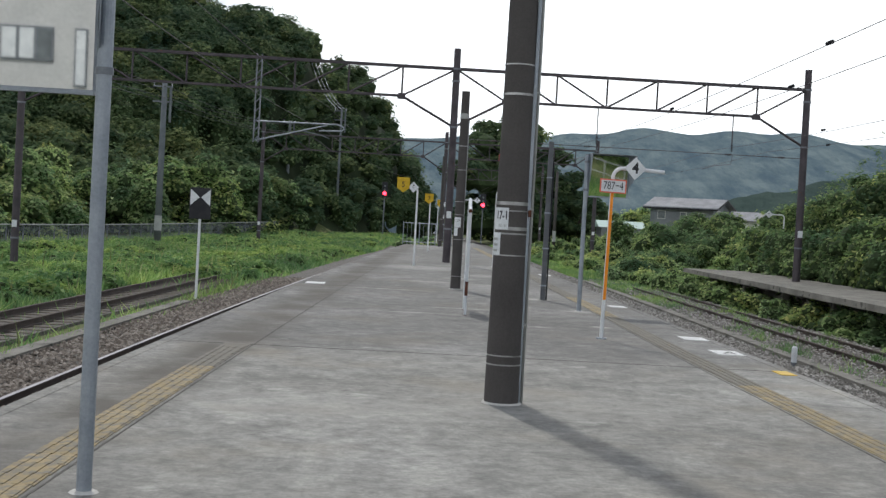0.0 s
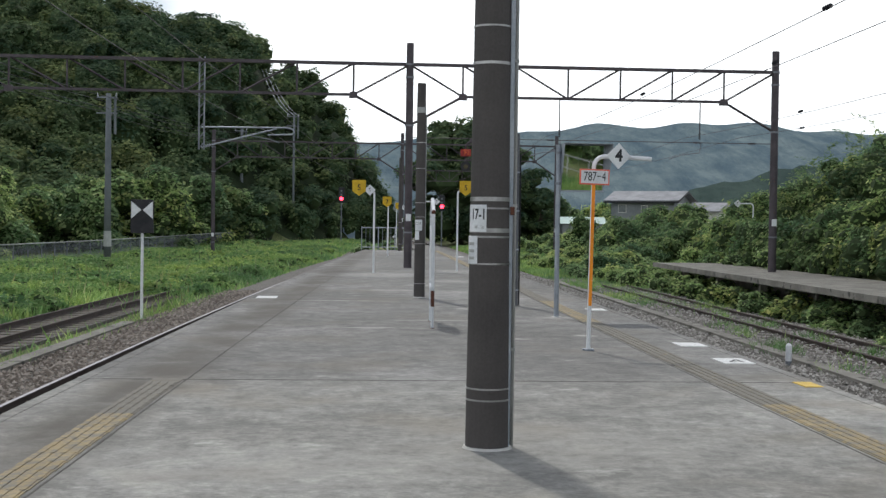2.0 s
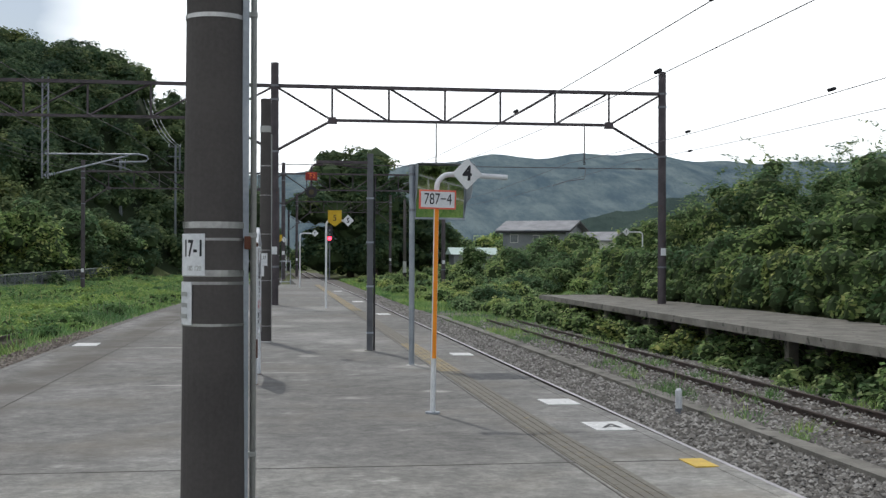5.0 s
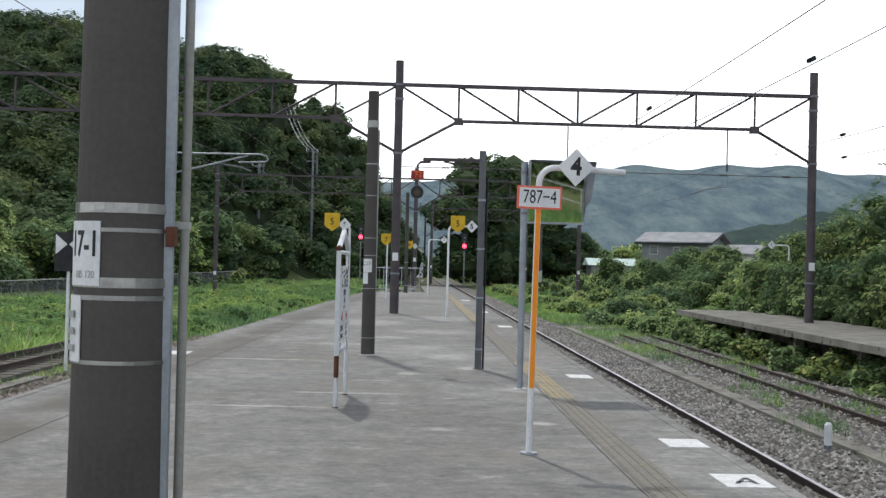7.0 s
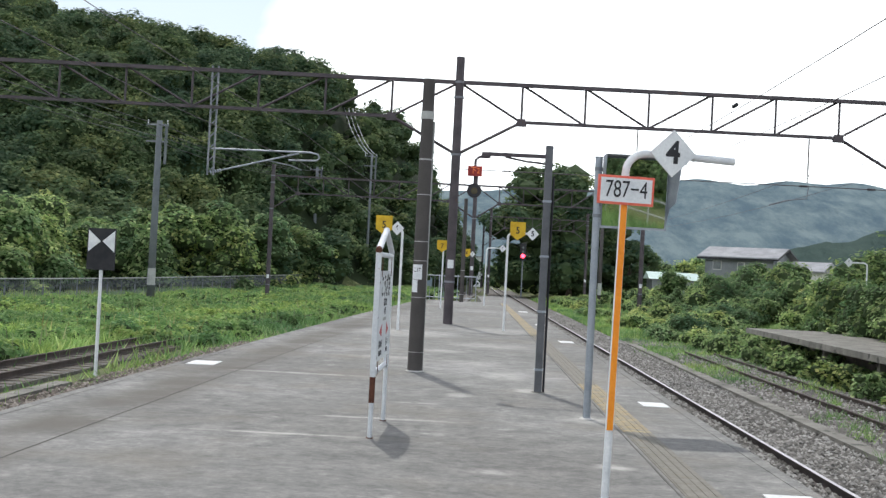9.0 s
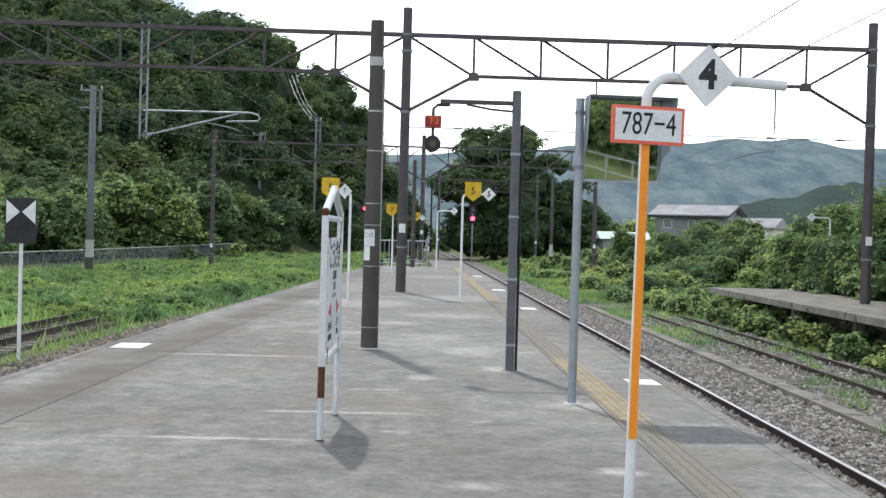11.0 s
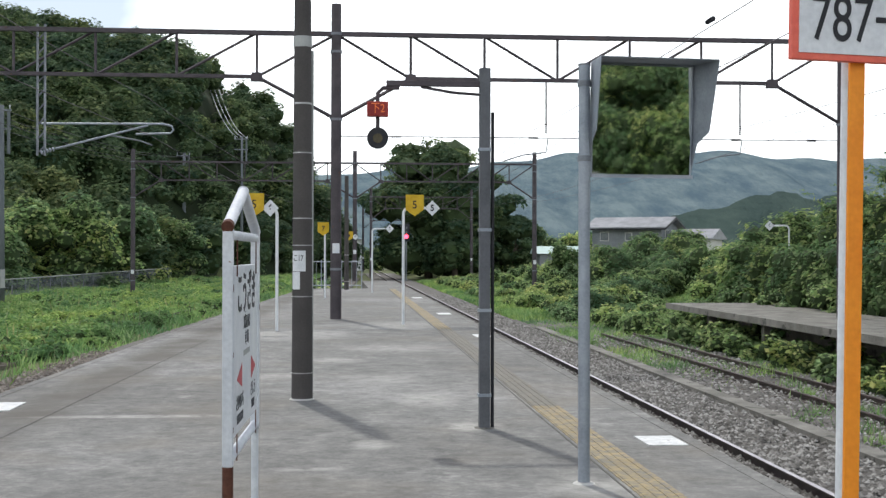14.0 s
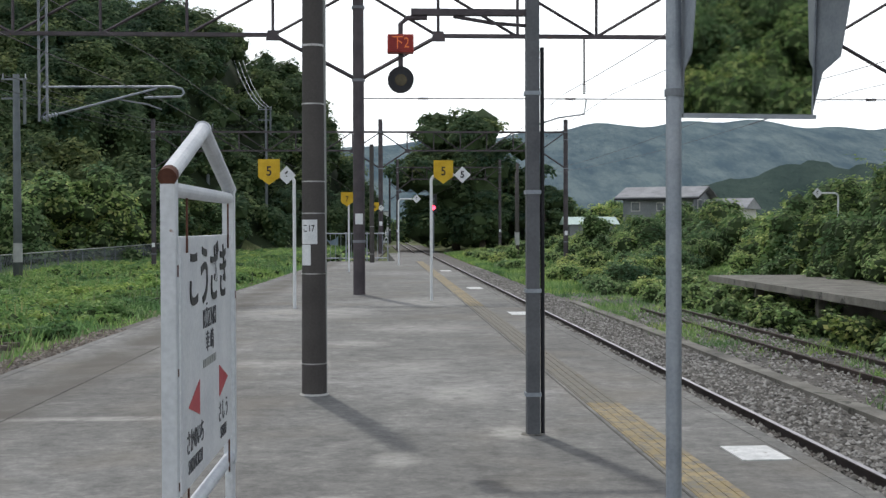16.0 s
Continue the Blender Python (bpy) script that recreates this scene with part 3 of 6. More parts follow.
# ---- overhead line ----
def lattice_beam(parent, x0, x1, z_top, z_bot, y, panels, w=0.05):
    """A gantry beam: two chords, posts, diagonals falling to the middle, and knee braces at both masts."""
    dx = (x1 - x0) / panels
    xs = [x0 + dx * k for k in range(panels + 1)]
    bm = bmesh.new()
    box(bm, x0, y - 0.07, z_top - 0.055, x1, y + 0.07, z_top + 0.055)
    part("top_chord", bm, STEEL_DARK, parent)
    bm = bmesh.new()
    box(bm, xs[1], y - 0.06, z_bot - 0.045, xs[-2], y + 0.06, z_bot + 0.045)
    part("bottom_chord", bm, STEEL_DARK, parent)
    for k in range(1, panels):
        bm = bmesh.new()
        angle_bar(bm, (xs[k], y, z_bot), (xs[k], y, z_top), w)
        part("beam_post", bm, STEEL_DARK, parent)
    for k in range(panels):
        a, b = ((xs[k], z_top), (xs[k + 1], z_bot)) if k < panels // 2 else ((xs[k], z_bot), (xs[k + 1], z_top))
        bm = bmesh.new()
        angle_bar(bm, (a[0], y + 0.03, a[1]), (b[0], y + 0.03, b[1]), w)
        part("diagonal", bm, STEEL_DARK, parent)
    for xm, xk in ((x0, xs[1]), (x1, xs[-2])):
        bm = bmesh.new()
        angle_bar(bm, (xm, y, z_bot - 1.05), (xk, y, z_bot), w * 1.3)
        plate(bm, [(xk - 0.16, z_bot - 0.12), (xk + 0.16, z_bot - 0.12), (xk + 0.12, z_bot + 0.10), (xk - 0.12, z_bot + 0.10)], y - 0.075, y + 0.075)
        part("knee_brace", bm, STEEL_DARK, parent)


def mast(parent, x, y, z0, z1, r=0.15, material=None):
    bm = bmesh.new()
    rod(bm, (x, y, z0), (x, y, z1), r, r * 0.88, 14)
    part("mast", bm, material or STEEL_DARK, parent, smooth=False)
    for z in (z0 + 1.25, z1 - 0.75, z1 - 1.2, z1 - 2.9):
        bm = bmesh.new()
        rod(bm, (x, y, z - 0.03), (x, y, z + 0.03), r * 1.08, n=14)
        part("clamp_band", bm, GALV_DARK, parent)
    bm = bmesh.new()
    box(bm, x - 0.09, y - r - 0.02, z0 + 1.65, x + 0.09, y - r - 0.008, z0 + 1.9)
    part("number_plate", bm, WHITE_PAINT, parent, "small white number plate")


def insulator(bm, a, b, r=0.06):
    a, b = Vector(a), Vector(b)
    for k in range(5):
        p, q = a.lerp(b, k / 5), a.lerp(b, (k + 0.6) / 5)
        rod(bm, p, q, r, r * 0.5, 8)


def gantry(name, y, xl, xm, xr, zl, zm, zr, label, near=False):
    g = thing(name, xm, y, zm, label, "overhead gantry", "gantries over the line")
    top, bot = 7.17, 6.07
    mast(g, 0, 0, 0, 7.92 - zm, 0.145)
    mast(g, xr - xm, 0, zr - zm, 7.92 - zm, 0.145)
    lattice_beam(g, 0.0, xr - xm, top - zm, bot - zm, 0, 7)
    if xl is not None:
        mast(g, xl - xm, 0, zl - zm, 7.92 - zm, 0.145)
        lattice_beam(g, xl - xm, 0.0, top - zm, bot - zm, 0, 8)
    if near:
        # rods that carry the wires of the two lines
        for x in (7.8, 12.87):
            bm = bmesh.new()
            rod(bm, (x - xm, 0, bot), (x - xm, 0, 4.95), 0.022, n=6)
            insulator(bm, (x - xm, 0, 4.95), (x - xm, 0, 4.7), 0.05)
            part("wire_hanger", bm, STEEL_DARK, g)
            bm = bmesh.new()
            pipe(bm, [(x - xm - 1.1, 0, 4.0), (x - xm - 0.6, 0, 4.16), (x - xm, 0, 4.24), (x - xm + 0.05, 0, 4.58)], 0.018, 6)
            part("registration_arm", bm, GALV_DARK, g)
        bm = bmesh.new()
        rod(bm, (0, 0, 4.6), (xr - xm, 0, 4.6), 0.014, n=5)
        for x in (1.4, 4.9, 10.2, 12.2):
            insulator(bm, (x, 0, 4.6), (x + 0.25, 0, 4.6), 0.045)
        part("cross_wire", bm, STEEL_DARK, g)
        # post hung from the beam over the other line, with its bracket
        px = -4.8 - xm
        bm = bmesh.new()
        for sx in (-0.09, 0.09):
            box(bm, px + sx - 0.025, -0.03, 4.05, px + sx + 0.025, 0.03, 7.3)
        for k in range(9):
            angle_bar(bm, (px - 0.09, 0, 4.1 + 0.35 * k), (px + 0.09, 0, 4.3 + 0.35 * k), 0.03)
        part("drop_post", bm, GALV_DARK, g)
        bm = bmesh.new()
        pipe(bm, [(px, 0, 4.84), (px + 2.95, 0, 4.86), (px + 3.17, 0, 4.81), (px + 3.22, 0, 4.71), (px + 3.14, 0, 4.63), (px + 2.3, 0, 4.6)], 0.027, 8)
        part("bracket_top_tube", bm, GALV, g)
        bm = bmesh.new()
        rod(bm, (px + 0.35, 0, 4.22), (px + 2.6, 0, 4.82), 0.026, n=8)
        insulator(bm, (px, 0, 4.13), (px + 0.35, 0, 4.22), 0.06)
        part("bracket_strut", bm, GALV, g)
        bm = bmesh.new()
        pipe(bm, [(px + 1.7, 0, 4.56), (px + 2.4, 0, 4.44), (px + 2.7, 0, 4.33)], 0.02, 6)
        part("registration_arm", bm, GALV_DARK, g)
    return g


gantry("overhead_gantry", 46.74, -13.4, 2.46, 15.6, -1.2, 0.0, 0.0, "dark steel lattice gantry on round masts spanning the tracks", True)
gantry("overhead_gantry", 92.5, -9.5, 3.74, 14.75, -1.2, 0.0, -0.6, "dark lattice gantry farther along the line")
gantry("overhead_gantry", 138.0, None, 6.1, 15.8, -0.9, -0.6, -0.6, "dark lattice gantry far along the line")
gantry("overhead_gantry", 182.0, None, 6.4, 16.0, -0.6, -0.6, -0.6, "dark lattice gantry far along the line")


def wire(name, f, z, y0, y1, r=0.0075, beads=()):
    bm = bmesh.new()
    spans = [y0] + [v for v in (-36, 10, 46.68, 92.5, 138, 182) if y0 < v < y1] + [y1]
    pts = []
    for a, b in zip(spans, spans[1:]):
        for k in range(8):
            t = k / 8
            y = a + (b - a) * t
            pts.append((f(y), y, z - 0.25 * 4 * t * (1 - t) * (b - a) / 45))
    pts.append((f(y1), y1, z))
    pipe(bm, pts, r, 5)
    ob = part(name, bm, STEEL_DARK, None, "thin dark overhead wire along the track")
    for y in beads:
        b2 = bmesh.new()
        insulator(b2, (f(y), y, z - 0.12), (f(y), y + 0.3, z - 0.12), 0.035)
        part("insulator", b2, BLACK_PAINT, ob)
    return tagged(ob, "", "overhead wire", "wires along the line")


wire("overhead_wire", lambda y: 7.0 + swing(y), 4.7, -40, 182, beads=(18.2, 30))
wire("overhead_wire", lambda y: 8.15 + swing(y), 4.7, -40, 182, beads=(24,))
wire("overhead_wire", lambda y: 12.0 + swing(y), 4.75, -40, 138, beads=(26, 34))
wire("overhead_wire", lambda y: 14.3, 4.8, -40, 92, beads=(27, 40))
wire("overhead_wire", lambda y: left_edge(y) - 1.55, 4.6, -40, 182)
wire("overhead_wire", lambda y: left_edge(y) - 1.55, 5.5, -40, 182)


# ---- poles on the platform ----
def banded_pole(x, y, height, r0, r1, bands, label):
    p = thing("concrete_pole", x, y, 0, label, "pole", "concrete poles on the platform")
    bm = bmesh.new()
    rod(bm, (0, 0, 0), (0, 0, height), r0, r1, 28)
    part("shaft", bm, POLE_CONC, p, smooth=False)
    bm = bmesh.new()
    rod(bm, (0, 0, -0.002), (0, 0, 0.016), r0 + 0.022, r0 + 0.012, 24)
    part("base_collar", bm, MORTAR, p, "pale mortar ring round the foot")
    for z, h in bands:
        bm = bmesh.new()
        r = r0 + (r1 - r0) * z / height + 0.004
        rod(bm, (0, 0, z - h / 2), (0, 0, z + h / 2), r, r, 28)
        part("steel_band", bm, STEEL_BAND, p)
    return p


def curved_label(parent, r, z0, z1, a0, a1, material, name="label_plate"):
    """A thin plate bent round a pole between two headings (degrees from the -y side towards +x)."""
    bm = bmesh.new()
    n = 8
    rows = []
    for k in range(n + 1):
        a = radians(a0 + (a1 - a0) * k / n)
        s, co = math.sin(a), -math.cos(a)
        rows.append([bm.verts.new((s * q, co * q, z)) for q, z in ((r, z0), (r + 0.004, z0), (r + 0.004, z1), (r, z1))])
    for a, b in zip(rows, rows[1:]):
        for k in range(4):
            bm.faces.new((a[k], b[k], b[(k + 1) % 4], a[(k + 1) % 4]))
    bm.faces.new(rows[0])
    bm.faces.new(rows[-1][::-1])
    return part(name, bm, material, parent, "white plate strapped round the pole")


def wrap_text(text, size, parent, r, heading, z, material, squeeze=0.8, bold=0.0):
    """Writing bent round a pole."""
    ob = letters(text, size, parent, Matrix.Identity(4), material, squeeze=squeeze, bold=bold)
    for v in ob.data.vertices:
        a = radians(heading) + v.co.x / r
        q = r + v.co.z
        v.co = Vector((math.sin(a) * q, -math.cos(a) * q, z + v.co.y))
    return ob


P1_BANDS = [(0.35, 0.012), (0.43, 0.012), (1.31, 0.012), (1.50, 0.014), (1.545, 0.03), (1.70, 0.012), (1.765, 0.03), (2.72, 0.02), (2.98, 0.012), (4.2, 0.03)]
pole1 = banded_pole(1.655, 10.35, 8.2, 0.157, 0.085, P1_BANDS, "tall brown-grey concrete pole with steel bands and white number plates")
curved_label(pole1, 0.145, 1.535, 1.725, -80, -16, WHITE_PAINT)
wrap_text("17-1", 0.105, pole1, 0.1495, -41, 1.655, BLACK_PAINT, 0.66, 0.002)
wrap_text("185 120", 0.032, pole1, 0.1495, -38, 1.567, PVC, 0.8)
curved_label(pole1, 0.147, 1.31, 1.505, -88, -42, WHITE_PAINT)
for k in range(3):
    bm = bmesh.new()
    box(bm, -0.03, -0.002, 1.44 - 0.05 * k, 0.03, 0.0, 1.46 - 0.05 * k)
    bar = part("print_bar", bm, PVC, pole1)
    bar.matrix_basis = pose(0, 0, 0, 0, 0, -62) @ Matrix.Translation((0, -0.1525, 0))
bm = bmesh.new()
box(bm, 0.124, -0.058, 0.0, 0.155, -0.02, 7.6, 0.005)
part("cable_duct", bm, GALV, pole1, "blue-grey steel cable duct strapped to the pole")
bm = bmesh.new()
rod(bm, (0.176, 0.03, 0.0), (0.176, 0.03, 7.4), 0.0145, n=18)
for z in (0.7, 1.72, 2.75, 4.2, 5.6):
    box(bm, 0.12, 0.013, z - 0.012, 0.1935, 0.047, z + 0.012, 0.003)
part("conduit", bm, PVC, pole1, "pale grey conduit beside the pole", smooth=True)
bm = bmesh.new()
box(bm, 0.135, -0.072, 1.655, 0.165, -0.02, 1.715, 0.006)
part("strap_buckle", bm, RUST, pole1, "rusty strap buckle")

P2_BANDS = [(0.30, 0.012), (1.15, 0.012), (1.72, 0.012), (2.02, 0.012), (2.75, 0.014), (3.3, 0.02)]
pole2 = banded_pole(2.03, 28.7, 4.56, 0.118, 0.092, P2_BANDS, "shorter brown-grey concrete pole with a white number plate and pipe")
curved_label(pole2, 0.112, 1.43, 1.66, -65, 20, WHITE_PAINT)
wrap_text("こ17", 0.085, pole2, 0.1175, -24, 1.575, BLACK_PAINT, 0.75, 0.001)
curved_label(pole2, 0.113, 1.23, 1.425, -65, -12, WHITE_PAINT)
bm = bmesh.new()
rod(bm, (0.105, 0.05, 0), (0.105, 0.05, 3.9), 0.018, n=8)
part("conduit", bm, PVC, pole2)
bm = bmesh.new()
rod(bm, (0, 0, 3.93), (0, 0, 4.05), 0.104, 0.103, 16)
part("junction_collar", bm, PVC, pole2, "pale collar near the pole's top")


# ---- stop board 787-4 with the diamond 4 ----
def diamond(parent, cx, cz, half, y, text, tsize):
    bm = bmesh.new()
    plate(bm, [(cx, cz - half), (cx + half, cz), (cx, cz + half), (cx - half, cz)], y - 0.008, y + 0.008)
    part("diamond_board", bm, WHITE_PAINT, parent, "white diamond-shaped board")
    letters(text, tsize, parent, Matrix.Translation((cx, y - 0.0095, cz)) @ pose(0, 0, 0, 90), BLACK_PAINT, squeeze=0.9, bold=0.007)


def stop_board():
    s = thing("stop_board", 3.665, 17.45, 0, "orange and white post with red-framed stop sign and number diamond", "station sign")
    s.matrix_basis = pose(3.657, 17.45, 0, 0, 0.9, 7)
    bm = bmesh.new()
    rod(bm, (0, 0, 0), (0.0, 0, 0.58), 0.027, n=18)
    part("white_post", bm, WHITE_PAINT, s, "white lower post")
    bm = bmesh.new()
    rod(bm, (0, 0, 0), (0, 0, 0.02), 0.075, n=16)
    part("foot_plate", bm, GALV, s)
    bm = bmesh.new()
    pipe(bm, [(0.0, 0, 0.58), (0.0, 0, 2.2), *arc(0.14, 2.33, 0.14, 180, 90), (0.4, 0, 2.47), (0.76, 0, 2.46)], 0.027, 16)
    part("bent_pole", bm, WHITE_PAINT, s, "white tube bent over at the top")
    bm = bmesh.new()
    box(bm, -0.024, -0.033, 0.57, 0.018, -0.022, 2.12, 0.003)
    part("orange_strip", bm, ORANGE, s, "bright orange strip on the post")
    bm = bmesh.new()
    box(bm, -0.198, -0.06, 2.105, 0.192, -0.037, 2.302, 0.004)
    sign = part("stop_sign", bm, RED_PAINT, s, "red-framed white sign")
    bm = bmesh.new()
    box(bm, -0.181, -0.064, 2.122, 0.175, -0.0595, 2.285)
    part("sign_face", bm, WHITE_PAINT, sign)
    letters("787−4", 0.165, s, Matrix.Translation((-0.003, -0.066, 2.204)) @ pose(0, 0, 0, 90), BLACK_PAINT, squeeze=0.70, bold=0.0)
    diamond(s, 0.312, 2.48, 0.162, -0.04, "4", 0.21)


stop_board()


# ---- mirrors for the train crew ----
def crew_mirror(x, y, label, yaw, side, w, h, z0, tilt, pole_top):
    t = thing("crew_mirror", x, y, 0, label, "mirror", "crew mirrors on posts")
    bm = bmesh.new()
    rod(bm, (0, 0, 0), (0, 0, pole_top), 0.042, n=16)
    part("post", bm, GALV, t, "blue-grey galvanised post")
    bm = bmesh.new()
    rod(bm, (0, 0, pole_top), (0, 0, pole_top + 0.012), 0.046, n=16)
    part("post_cap", bm, GALV_DARK, t)
    bm = bmesh.new()
    rod(bm, (0, 0, -0.001), (0, 0, 0.012), 0.085, 0.06, n=11)
    part("foot_patch", bm, MORTAR, t, "pale mortar patch at the foot")
    x0 = 0.05 if side > 0 else -0.05 - w
    hold = pose(0, 0, z0, tilt, 0, yaw)
    def fix(bm):
        bm.transform(hold)
        return bm
    bm = bmesh.new()
    box(bm, x0, 0.03, 0, x0 + w, 0.06, h, 0.004)
    part("backing", fix(bm), GALV, t)
    bm = bmesh.new()
    box(bm, x0 + 0.015, 0.024, 0.015, x0 + w - 0.015, 0.0285, h - 0.015)
    part("mirror_pane", fix(bm), MIRROR, t, "flat rectangular mirror")
    bm = bmesh.new()
    box(bm, x0, -0.01, -0.012, x0 + w, 0.06, 0.012)
    part("lower_rim", fix(bm), GALV, t)
    # hood: top and two tapering cheeks
    bm = bmesh.new()
    v = [bm.verts.new(p) for p in ((x0 - 0.03, -0.26, h + 0.02), (x0 + w + 0.07, -0.26, h + 0.02), (x0 + w, 0.06, h), (x0, 0.06, h), (x0 - 0.03, -0.26, h + 0.026), (x0 + w + 0.07, -0.26, h + 0.026), (x0 + w, 0.06, h + 0.006), (x0, 0.06, h + 0.006))]
    for q in ((0, 1, 2, 3), (7, 6, 5, 4), (0, 4, 5, 1), (1, 5, 6, 2), (2, 6, 7, 3), (3, 7, 4, 0)):
        bm.faces.new([v[k] for k in q])
    part("hood_top", fix(bm), GALV, t)
    for xs, out in ((x0, -0.03), (x0 + w, 0.07)):
        bm = bmesh.new()
        pts = [(xs, 0.06, 0.0), (xs, 0.06, h), (xs + out, -0.26, h + 0.02), (xs + out * 0.7, -0.16, h * 0.40), (xs + out * 0.25, -0.02, h * 0.30)]
        a = [bm.verts.new(p) for p in pts]
        b = [bm.verts.new((p[0] + 0.006, p[1], p[2])) for p in pts]
        bm.faces.new(a)
        bm.faces.new(b[::-1])
        for k in range(len(pts)):
            j = (k + 1) % len(pts)
            bm.faces.new((a[k], b[k], b[j], a[j]))
        part("hood_cheek", fix(bm), GALV, t)
    for z in (z0 + 0.12, z0 + h - 0.15):
        bm = bmesh.new()
        rod(bm, (0, 0, z - 0.02), (0, 0, z + 0.02), 0.049, n=14)
        part("clamp", bm, GALV_DARK, t)


crew_mirror(4.14, 23.25, "rectangular hooded mirror on a grey post, reflecting green bank", 6, 1, 0.76, 0.80, 2.18, 4.2, 2.96)
crew_mirror(-0.965, 6.07, "rectangular hooded mirror on a grey post, reflecting a white building", 0, -1, 0.76, 0.80, 2.17, 2, 2.96)


# ---- indicator post ----
def indicator_post():
    s = thing("indicator_post", 3.78, 26.2, 0, "dull steel post whose arm carries a red display and round lamp", "signal post")
    bm = bmesh.new()
    box(bm, -0.05, -0.05, 0, 0.05, 0.05, 3.36, 0.008)
    part("post", bm, worn("weathered_dark_zinc", (0.075, 0.08, 0.09), (0.125, 0.13, 0.145), 0.6, 0.3, scale=3, fine=45), s)
    bm = bmesh.new()
    rod(bm, (0.075, 0.0, 0), (0.075, 0, 2.95), 0.016, n=8)
    part("cable", bm, BLACK_PAINT, s, "black cable down the post")
    bm = bmesh.new()
    rod(bm, (0, 0, -0.001), (0, 0, 0.010), 0.10, 0.085, n=9)
    part("foot_patch", bm, OLD_SLAB, s)
    for z in (0.31, 1.1, 1.85, 2.6):
        bm = bmesh.new()
        box(bm, -0.06, -0.056, z - 0.015, 0.06, 0.056, z + 0.015)
        part("clamp_band", bm, GALV, s)
    bm = bmesh.new()
    box(bm, -0.92, -0.03, 3.185, 0.0, 0.03, 3.235, 0.004)
    part("arm", bm, STEEL_DARK, s)
    bm = bmesh.new()
    pipe(bm, [(-0.6, 0, 3.18), (-0.3, 0, 3.13), (0, 0, 3.11)], 0.014, 6)
    part("arm_stay", bm, STEEL_DARK, s)
    bm = bmesh.new()
    pipe(bm, [(-0.8, 0, 3.17), (-0.95, 0, 3.165), (-1.0, 0, 3.12), (-1.0, 0, 2.78)], 0.02, 8)
    part("down_tube", bm, STEEL_DARK, s)
    bm = bmesh.new()
    box(bm, -1.10, -0.10, 2.895, -0.905, 0.02, 3.03, 0.006)
    d = part("display", bm, worn("dark_red_box", (0.30, 0.035, 0.03), (0.40, 0.06, 0.05), 0.5), s, "red display box with two dim characters")
    bm = bmesh.new()
    box(bm, -1.09, -0.105, 2.905, -0.915, -0.1005, 3.02)
    part("display_face", bm, worn("dark_red_face", (0.22, 0.02, 0.02), (0.32, 0.04, 0.03), 0.4), d)
    letters("下2", 0.11, s, Matrix.Translation((-1.003, -0.107, 2.962)) @ pose(0, 0, 0, 90), LED_RED, squeeze=0.8)
    bm = bmesh.new()
    rod(bm, (-1.0, -0.03, 2.70), (-1.0, 0.05, 2.70), 0.098, n=28)
    part("lamp_disc", bm, BLACK_PAINT, s, "round black lamp housing")
    bm = bmesh.new()
    rod(bm, (-1.0, -0.036, 2.695), (-1.0, -0.0305, 2.695), 0.045, n=20)
    part("lens", bm, worn("dim_amber_lens", (0.06, 0.05, 0.03), (0.09, 0.075, 0.04), 0.25), s)


indicator_post()


